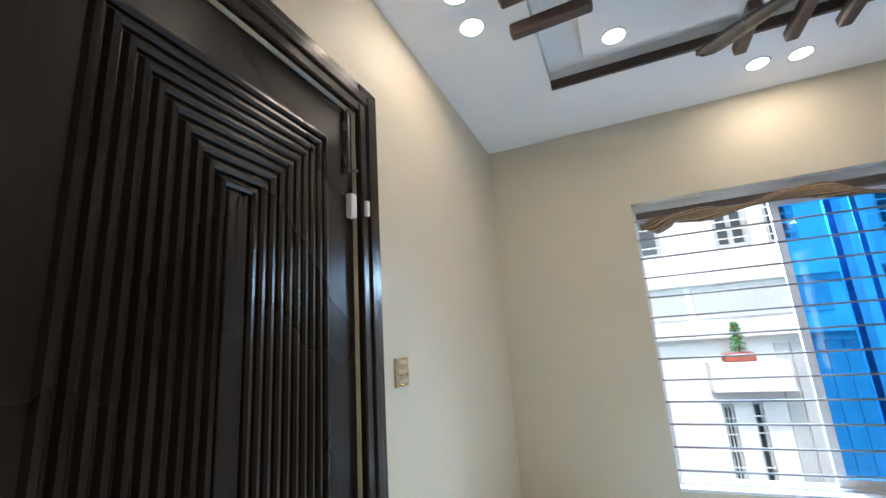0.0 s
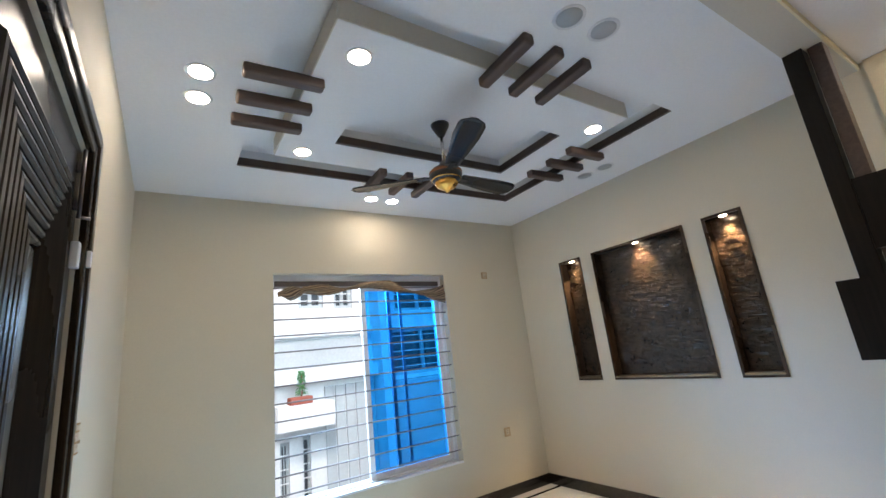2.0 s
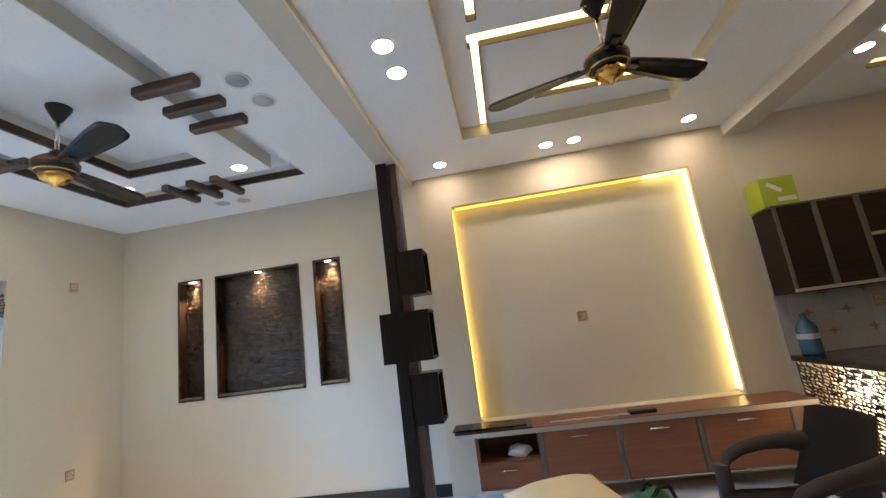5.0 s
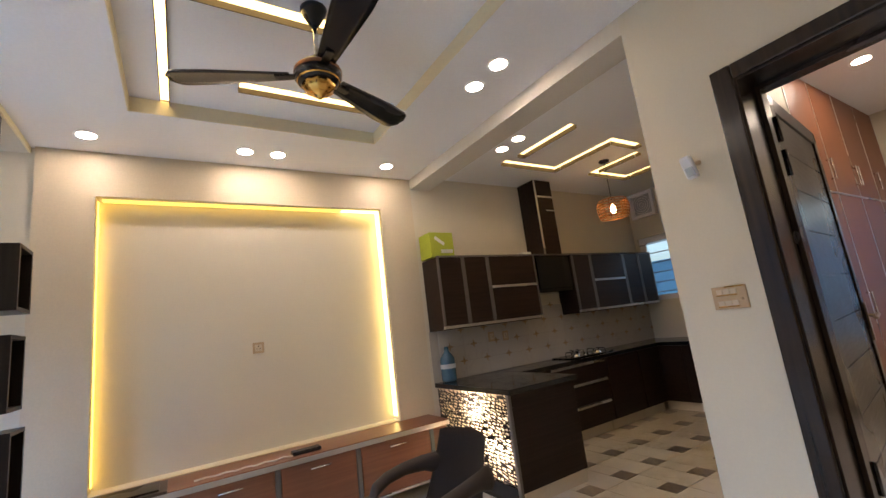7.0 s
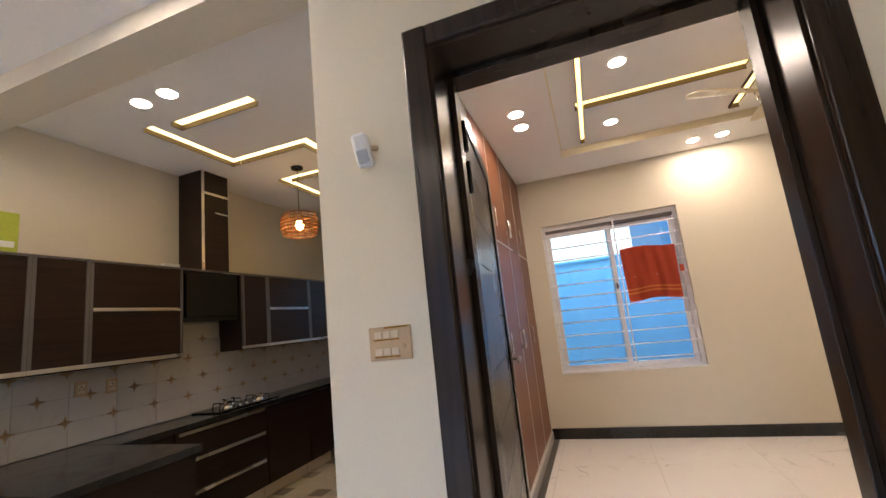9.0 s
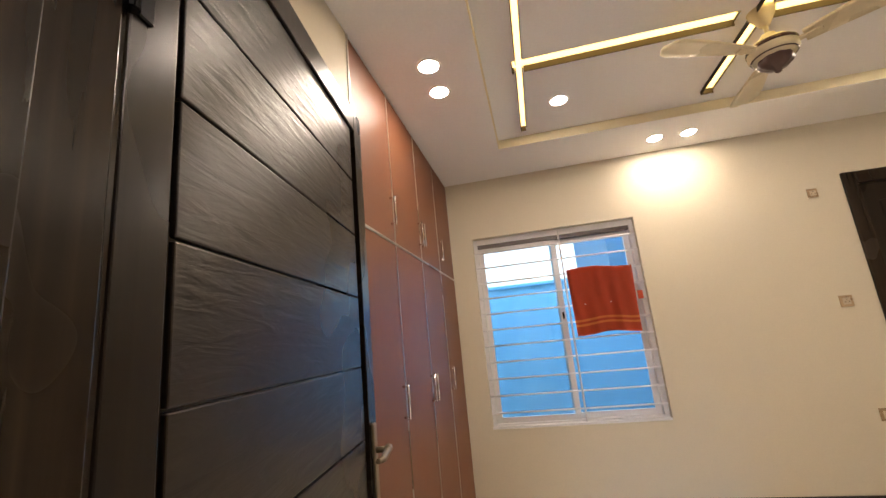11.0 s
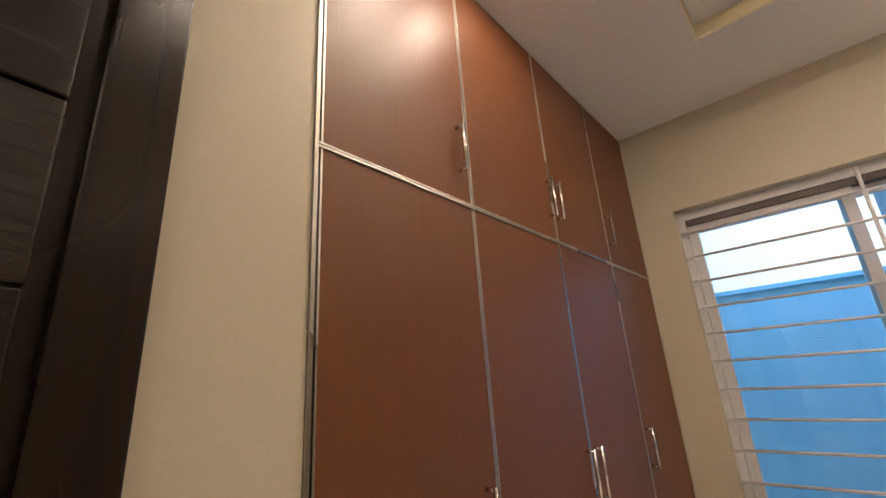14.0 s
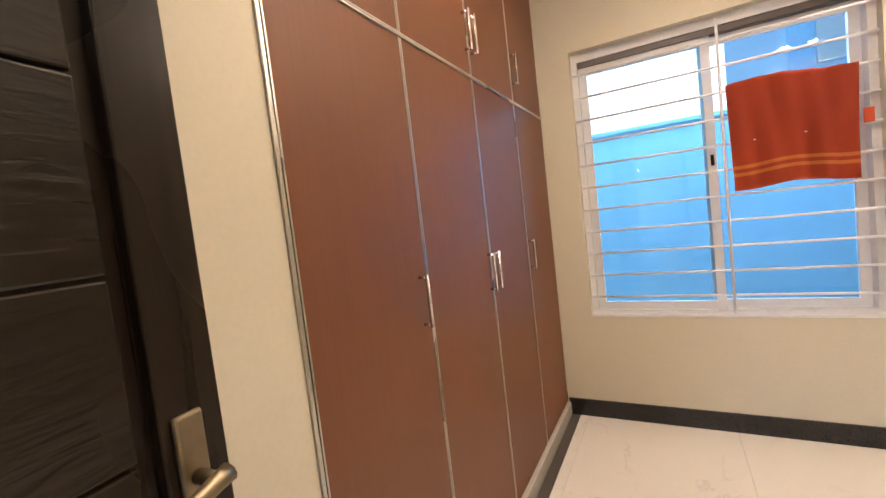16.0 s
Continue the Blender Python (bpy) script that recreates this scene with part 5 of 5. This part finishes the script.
bm = box(-0.016, -0.06, 0, 0.016, 0.06, 0.002)
bm.transform(pose(3.036, -2.92, U1 + 0.17, 35, 0, 0) @ pose(0, 0, 0, 0, 90, 0))
part("white_tick", bm, M_paper, t, "white printed stroke")

# hob
t = thing("gas_hob", (3.12, -4.7, CT), "black glass gas hob with chrome burners", "hob")
part("glass_top", box(2.94, -5.05, CT + 0.001, 3.24, -4.35, CT + 0.012, 0.004), M_black, t)
for x, y in ((3.05, -4.52), (3.05, -4.88), (3.2, -4.70)):
    part("burner", lathe([(0.0, 0.03), (0.028, 0.03), (0.034, 0.02), (0.05, 0.012), (0.055, 0.0)], (x, y, CT + 0.012), 16), M_chrome, t, "chrome burner")
    for a in range(4):
        c, s = math.cos(a * math.pi / 2 + 0.4), math.sin(a * math.pi / 2 + 0.4)
        bm = tube([(x + 0.035 * c, y + 0.035 * s, CT + 0.055), (x + 0.10 * c, y + 0.10 * s, CT + 0.055), (x + 0.105 * c, y + 0.105 * s, CT + 0.012)], 0.006, 6)
        part("pan_support", bm, M_black, t, "black pan support")
for k in range(3):
    part("knob", lathe([(0.016, 0.0), (0.018, 0.015), (0.0, 0.018)], (2.98, -4.6 - 0.08 * k, CT + 0.012), 12), M_chrome, t)

# bottle, pendant lamp, exhaust fan
t = thing("water_bottle", (3.20, -2.95, CT), "large blue plastic water bottle on the worktop", "bottle")
prof = [(0.0, 0.0), (0.064, 0.002), (0.072, 0.015)]
for k in range(6):
    prof += [(0.069, 0.035 + 0.028 * k), (0.072, 0.047 + 0.028 * k)]
prof += [(0.066, 0.215), (0.044, 0.25), (0.022, 0.275), (0.020, 0.295), (0.0, 0.295)]
part("bottle_body", lathe(prof, (3.20, -2.95, CT + 0.001)), M_water, t)
part("cap", lathe([(0.0, 0.322), (0.020, 0.32), (0.022, 0.296), (0.0, 0.296)], (3.20, -2.95, CT + 0.001)), M_water, t, "blue cap")
part("label_band", lathe([(0.0725, 0.12), (0.0732, 0.123), (0.0732, 0.158), (0.0725, 0.161)], (3.20, -2.95, CT + 0.001)), M_off, t, "pale label")

LX, LY, LZ = 2.33, -4.68, 2.33
t = thing("pendant_lamp", (LX, LY, CZ + 0.03), "woven amber pendant lamp hanging on a thin cord", "pendant lamp")
part("rose", lathe([(0.0, 0.0), (0.055, 0.0), (0.05, -0.02), (0.0, -0.03)], (LX, LY, CZ + 0.03)), M_fan, t, "black ceiling rose")
part("cord", tube([(LX, LY, CZ + 0.01), (LX, LY, LZ + 0.1)], 0.003, 6), M_fan, t, "thin black cord")
prof = [(0.14, 0.09), (0.155, 0.045), (0.16, 0.0), (0.155, -0.045), (0.14, -0.09)]
for s in range(7):
    f = s / 6
    i = min(int(f * 4), 3)
    u = f * 4 - i
    r = prof[i][0] * (1 - u) + prof[i + 1][0] * u
    z = prof[i][1] * (1 - u) + prof[i + 1][1] * u
    ring = [(LX + r * math.cos(2 * math.pi * k / 32), LY + r * math.sin(2 * math.pi * k / 32), LZ + z) for k in range(33)]
    part("cane_ring", tube(ring, 0.0065, 5, caps=False), M_lampwood, t)
for k in range(16):
    a = 2 * math.pi * k / 16
    part("cane_rib", tube([(LX + r * math.cos(a), LY + r * math.sin(a), LZ + z) for r, z in prof], 0.005, 5), M_lampwood, t)
part("bulb", lathe([(0.0, -0.05), (0.03, -0.03), (0.035, 0.0), (0.015, 0.04), (0.0, 0.05)], (LX, LY, LZ), 14), L_bulb, t, "glowing bulb")

t = thing("exhaust_fan", (3.02, KY, 2.68), "white square exhaust fan with a round grille", "exhaust fan")
part("housing", slab([(2.84, 2.50, 3.20, 2.86)], [(2.88, 2.54, 3.16, 2.82)], KY + 0.001, KY + 0.06, "y"), M_plastic, t)
for k in range(4):
    r = 0.03 + 0.033 * k
    part("grille_ring", tube([(3.02 + r * math.cos(2 * math.pi * i / 20), KY + 0.05, 2.68 + r * math.sin(2 * math.pi * i / 20)) for i in range(21)], 0.005, 5, caps=False), M_plastic, t)
part("back", box(2.88, KY + 0.002, 2.54, 3.16, KY + 0.012, 2.82), M_off, t)

# ---- chair, cushion, bag ----


def chair(x, y, turn):
    """A moulded plastic armchair, facing +y before the turn."""
    t = thing("armchair", (x, y, 0), "dark brown moulded plastic armchair with open arms", "chair")
    m = pose(x, y, 0, 0, 0, turn) @ Matrix.Scale(0.94, 4)

    def put(nm, bm, lb=""):
        bm.transform(m)
        return part(nm, bm, M_chair, t, lb)

    def sheet(f, nu, nv, thick):
        bm = bmesh.new()
        g = [[bm.verts.new(f(i / nu, j / nv)) for j in range(nv + 1)] for i in range(nu + 1)]
        for i in range(nu):
            for j in range(nv):
                bm.faces.new((g[i][j], g[i + 1][j], g[i + 1][j + 1], g[i][j + 1])).smooth = True
        bmesh.ops.solidify(bm, geom=list(bm.faces), thickness=thick)
        return bm

    put("seat", sheet(lambda u, v: (-0.23 + 0.46 * u, -0.2 + 0.42 * v, 0.41 - 0.02 * math.sin(math.pi * u) + 0.03 * v - (0.03 * max(0, v - 0.85) / 0.15)), 10, 10, 0.02))

    def back(u, v):
        w = 0.215 + 0.05 * (1 - v) ** 2
        a = (u - 0.5) * 2
        return (a * w, -0.2 - 0.13 * v - 0.03 * math.cos(a * 1.2) + 0.05 * a * a, 0.42 + 0.40 * v - 0.012 * v * a ** 4)
    put("backrest", sheet(back, 12, 10, 0.016))
    for s in (-1, 1):
        def arm(u, v, s=s):
            # out of the side of the back, forward and down, then into the front leg
            pts = ((0.225, -0.27, 0.62, 0.13), (0.262, -0.17, 0.635, 0.085), (0.285, -0.06, 0.63, 0.07), (0.288, 0.06, 0.61, 0.065), (0.28, 0.14, 0.575, 0.065), (0.268, 0.18, 0.51, 0.06))
            f = u * (len(pts) - 1)
            i = min(int(f), len(pts) - 2)
            w = f - i
            px, py, pz, h = (pts[i][c] * (1 - w) + pts[i + 1][c] * w for c in range(4))
            ang = 2 * math.pi * v
            return (s * (px + 0.042 * math.cos(ang)), py, pz + h * 0.5 * math.sin(ang))
        bm = bmesh.new()
        g = [[bm.verts.new(arm(i / 20, j / 14)) for j in range(14)] for i in range(21)]
        for i in range(20):
            for j in range(14):
                bm.faces.new((g[i][j], g[i + 1][j], g[i + 1][(j + 1) % 14], g[i][(j + 1) % 14])).smooth = True
        bm.faces.new(g[0])
        bm.faces.new(g[-1][::-1])
        bmesh.ops.recalc_face_normals(bm, faces=bm.faces)
        put("armrest", bm)
        put("front_leg", tube([(s * 0.268, 0.18, 0.55), (s * 0.26, 0.185, 0.42), (s * 0.27, 0.22, 0.0)], 0.03, 10, radii=[0.040, 0.042, 0.026]))
        put("back_leg", tube([(s * 0.235, -0.22, 0.46), (s * 0.25, -0.27, 0.2), (s * 0.26, -0.31, 0.0)], 0.03, 8, radii=[0.03, 0.028, 0.02]))
        put("side_rail", tube([(s * 0.25, 0.23, 0.40), (s * 0.24, 0.0, 0.395), (s * 0.235, -0.22, 0.40)], 0.02, 6))
    return t


chair(1.70, -1.80, 4)

bm = bmesh.new()
g = []
for i in range(17):
    row = []
    for j in range(17):
        u, v = i / 8 - 1, j / 8 - 1
        h = 0.07 * (1 - abs(u) ** 4) * (1 - abs(v) ** 4)
        row.append((u * 0.24, v * 0.28, h))
    g.append(row)
for sgn in (1, -1):
    vs = [[bm.verts.new((p[0], p[1], sgn * p[2] + 0.006 * math.sin(9 * p[0] + 7 * p[1]))) for p in row] for row in g]
    for i in range(16):
        for j in range(16):
            bm.faces.new((vs[i][j], vs[i + 1][j], vs[i + 1][j + 1], vs[i][j + 1])).smooth = True
bmesh.ops.remove_doubles(bm, verts=bm.verts, dist=0.003)
bmesh.ops.recalc_face_normals(bm, faces=bm.faces)
bm.transform(pose(1.93, -0.82, 0.40, 0, -6, 20))
single("cushion", bm, M_cream, "cream cloth cushion lying on a low stool", "cushion")
t = thing("low_stool", (1.93, -0.82, 0), "low dark stool under the cream cushion", "stool")
part("stool_top", box(1.75, -1.02, 0.29, 2.11, -0.62, 0.328, 0.01), M_chair, t)
for dx in (-0.15, 0.15):
    for dy in (-0.17, 0.17):
        part("leg", tube([(1.93 + dx, -0.82 + dy, 0.295), (1.93 + dx * 1.1, -0.82 + dy * 1.1, 0)], 0.018, 8), M_chair, t)

t = thing("shopping_bag", (2.28, -1.33, 0), "green plastic bag with black handles on the floor", "bag")
bm = bmesh.new()
bmesh.ops.create_icosphere(bm, subdivisions=3, radius=1.0)
rnd = random.Random(8)
for v in bm.verts:
    n = noise.noise(v.co * 2.3) * 0.25
    v.co = Vector((v.co.x * 0.15 * (1 + n), v.co.y * 0.13 * (1 + n), max(0.0, (v.co.z * 0.16 * (1 + n) + 0.15)))) + Vector((2.28, -1.33, 0))
for f in bm.faces:
    f.smooth = True
part("bag_body", bm, M_green, t)
part("strap", tube([(2.22, -1.31, 0.27), (2.2, -1.36, 0.34), (2.22, -1.42, 0.33), (2.25, -1.47, 0.2)], 0.012, 6), M_black, t, "black strap")
part("strap", tube([(2.30, -1.28, 0.28), (2.30, -1.31, 0.34), (2.31, -1.36, 0.28)], 0.016, 6), M_black, t, "black strap")

# ---- outside ----
structure("ground", slab([(-400, -400, 400, 400)], [], -3.6, -3.5), M_ground, "grey concrete ground around the houses")
FY = 8.2


def house_front():
    """White neighbouring house across the lane, with a balcony and panelled parapets."""
    t = thing("neighbour_house", (3, FY, -3.5), "white rendered neighbouring house with panelled parapet and windows", "house")
    wins = [(2.0, 2.62, 2.5, 3.5), (2.72, 2.60, 3.12, 3.5), (0.2, 2.6, 1.2, 3.6), (3.95, 1.1, 5.6, 2.1), (4.1, 2.5, 5.4, 3.6), (1.62, -1.2, 1.78, 0.2), (2.02, -1.2, 2.16, 0.24), (4.5, -1.6, 5.1, 0.1), (0.2, -1.2, 0.9, 0.2)]
    part("wall", slab([(-9, -3.5, 12, 7.5)], wins, FY, FY + 0.3, "y"), M_facade, t)
    for x0, z0, x1, z1 in wins:
        w = part("window", slab([(x0, z0, x1, z1)], [(x0 + 0.07, z0 + 0.07, (x0 + x1) / 2 - 0.035, z1 - 0.07), ((x0 + x1) / 2 + 0.035, z0 + 0.07, x1 - 0.07, z1 - 0.07)], FY + 0.08, FY + 0.14, "y"), M_greyf, t)
        part("pane", box(x0 + 0.01, FY + 0.15, z0 + 0.01, x1 - 0.01, FY + 0.16, z1 - 0.01), M_dark, w, "dark glass")
        for k in range(1, 6):
            part("window_bar", box(x0, FY + 0.03, z0 + (z1 - z0) * k / 6, x1, FY + 0.045, z0 + (z1 - z0) * k / 6 + 0.02), M_facade, w)
    part("ledge", box(-9, FY - 0.25, 1.2, 3.5, FY, 1.42), M_facade, t, "white projecting ledge")
    part("ledge", box(-9, FY - 0.12, 2.05, 3.5, FY, 2.2), M_facade, t, "white projecting ledge")
    for k in range(6):
        part("parapet_panel", box(-8.0 + 1.9 * k, FY - 0.05, 1.5, -6.2 + 1.9 * k, FY, 2.0, 0.01), M_greyf, t, "pale grey panel")
    for k in range(5):
        part("parapet_panel", box(2.45 + 0.21 * k, FY - 0.04, -1.8, 2.64 + 0.21 * k, FY, 1.08, 0.01), M_greyf, t, "pale grey panel")
    # added block whose grey gives the lower wall its shade
    part("shaded_block", box(3.76, FY - 0.4, -3.5, 12, FY - 0.002, 1.02, 0.01), M_greyf, t, "grey block standing for the shaded lower wall")
    part("corner_pier", box(3.5, FY - 0.5, -3.5, 3.75, FY + 0.1, 7.5), M_facade, t, "white corner pier")
    part("roof", box(-9, FY - 0.3, 7.5, 12, FY + 8, 7.8), M_facade, t)
    part("side_wall", box(11.7, FY + 0.3, -3.5, 12, FY + 8, 7.5), M_facade, t)


house_front()
t = thing("plant_trough", (2.05, FY - 0.3, 0.42), "small green shrub in a red trough on the parapet", "plant")
part("ledge_block", box(1.5, FY - 0.45, 0.42, 2.5, FY, 0.84), M_facade, t, "white ledge")
bm = box(1.72, FY - 0.42, 0.841, 2.12, FY - 0.15, 0.97, 0.02)
part("trough", bm, M_pot, t, "red trough")
part("stem", tube([(1.95, FY - 0.28, 0.97), (1.97, FY - 0.28, 1.15), (1.95, FY - 0.3, 1.36)], 0.01, 6), M_pot, t, "thin stem")
bm = bmesh.new()
rnd = random.Random(5)
for k in range(150):
    h = rnd.random()
    r = 0.12 * (1 - 0.6 * h) * math.sqrt(rnd.random())
    a = rnd.uniform(0, 6.283)
    c = Vector((1.95 + r * math.cos(a), FY - 0.28 + r * math.sin(a) * 0.7, 1.0 + 0.42 * h))
    d = Vector((rnd.uniform(-1, 1), rnd.uniform(-1, 1), rnd.uniform(-0.4, 1))).normalized() * 0.045
    u = d.orthogonal().normalized() * 0.014
    bm.faces.new([bm.verts.new(p) for p in (c - d, c + u, c + d, c - u)])
tagged(part("leaf_clump", bm, M_leaf, t, "small green leaves"), kind="stuff")

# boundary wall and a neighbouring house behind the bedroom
# wall outside carries the window's blue cast in its own colour
t = thing("boundary_wall", (0, -8.2, -3.5), "boundary wall behind the bedroom window, coloured with the glass's blue cast", "wall")
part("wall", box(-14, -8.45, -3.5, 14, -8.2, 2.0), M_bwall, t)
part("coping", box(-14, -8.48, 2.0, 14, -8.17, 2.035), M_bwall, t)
t = thing("rear_house", (-5, -9.5, -3.5), "pale rendered rear house beyond the boundary wall", "house")
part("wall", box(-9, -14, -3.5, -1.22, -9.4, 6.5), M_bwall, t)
part("roof", box(-9.1, -14.1, 6.5, -1.1, -9.3, 6.7), M_facade, t)
part("window", box(-1.9, -9.4, 2.5, -1.45, -9.36, 3.3, 0.01), M_greyf, t)

# ---- tiles last ----
FL = structure("floor_tiles_lounge", box(-0.30, 0.10, -0.0118, -0.29, 0.11, -0.011), M_grout, "white marble floor tiles with black inlay strips")
tiles(FL, "floor_tile", M_floor, (-2.8, YS - 0.0, 3.30, 1.862), 0.6, 0.0)
tiles(FL, "floor_tile", M_floor, (XW, 1.902, 3.30, 3.07), 0.6, 0.0)
tiles(FL, "floor_tile", M_floor, (XW, 3.11, 3.30, YN), 0.6, 0.0)
for y in (1.864, 3.072):
    part("inlay_strip", box(XW, y, -0.0115, 3.30, y + 0.036, 0.0), M_skirt, FL, "black stone strip")
FB = structure("floor_tiles_bedroom", box(-0.30, -5.0, -0.0118, -0.29, -4.99, -0.011), M_grout, "white veined porcelain floor tiles")
tiles(FB, "floor_tile", M_bfloor, (-3.5, BY, WX - 0.076, YS - 0.002), 0.8, 0.0, 0.0012)

# kitchen: cream tiles round small brown inserts on a 0.4 m grid
FK = structure("floor_tiles_kitchen", box(1.4, -4.0, -0.0118, 1.41, -3.99, -0.011), M_grout, "cream kitchen floor tiles with brown inserts")
IN, PI = 0.075, 0.40
shared_in = mesh_of("tile_insert", box(-IN, -IN, -0.012, IN, IN, 0.0008), M_kins)
shared_h = mesh_of("floor_tile", box(IN + 0.003, -IN + 0.0, -0.012, PI - IN - 0.003, IN, 0.0), M_ktile)
shared_v = mesh_of("floor_tile", box(-IN, IN + 0.003, -0.012, PI - IN - 0.003, PI - IN - 0.003, 0.0), M_ktile)
shared_e = mesh_of("floor_tile", box(-IN, IN + 0.003, -0.012, PI - IN - 0.003, YS + 2.988, 0.0), M_ktile)
for i in range(7):
    for j in range(1, 11):
        x, y = 0.90 + PI * i, -6.99 + PI * j
        if y > YS - 0.1:
            continue
        for me, nm in ((shared_in, "tile_insert"), (shared_h, "floor_tile"), (shared_v if y < -3.1 else shared_e, "floor_tile")):
            ob = new(nm, me)
            ob.parent, ob.location = FK, (x, y, 0)

# splashback tiles with a brown star motif on every other joint
SB = structure("splashback", box(KX - 0.006, KY + 0.01, CT, KX - 0.001, PY1 + 0.03, U0), M_grout, "white glazed splashback tiles with brown stars")
SZ = 0.29
shared_t = mesh_of("wall_tile", box(-0.008, 0.001, 0.001, 0.0, SZ - 0.001, 0.152 - 0.001), M_splash)
bm = bmesh.new()
for a in range(4):
    c, s = math.cos(a * math.pi / 2), math.sin(a * math.pi / 2)
    ps = [(0.05 * c, 0.044 * s), (0.011 * (c - s), 0.011 * (s + c)), (0.0, 0.0), (0.011 * (c + s), 0.011 * (s - c))]
    bm.faces.new([bm.verts.new((-0.0105, p[0], p[1])) for p in ps])
bmesh.ops.solidify(bm, geom=list(bm.faces), thickness=0.002)
shared_s = mesh_of("star_motif", bm, M_star)
for j in range(14):
    for k in range(4):
        y, z = KY + 0.012 + SZ * j, CT + 0.004 + 0.152 * k
        if z > 1.5 or y > PY1 - 0.2:
            continue
        ob = new("wall_tile", shared_t)
        ob.parent, ob.location = SB, (KX - 0.006, y, z)
        ob = new("star_motif", shared_s)
        ob.parent, ob.location = SB, (KX - 0.006, y + (0.15 if k % 2 else 0.0) + 0.02, z + 0.152)
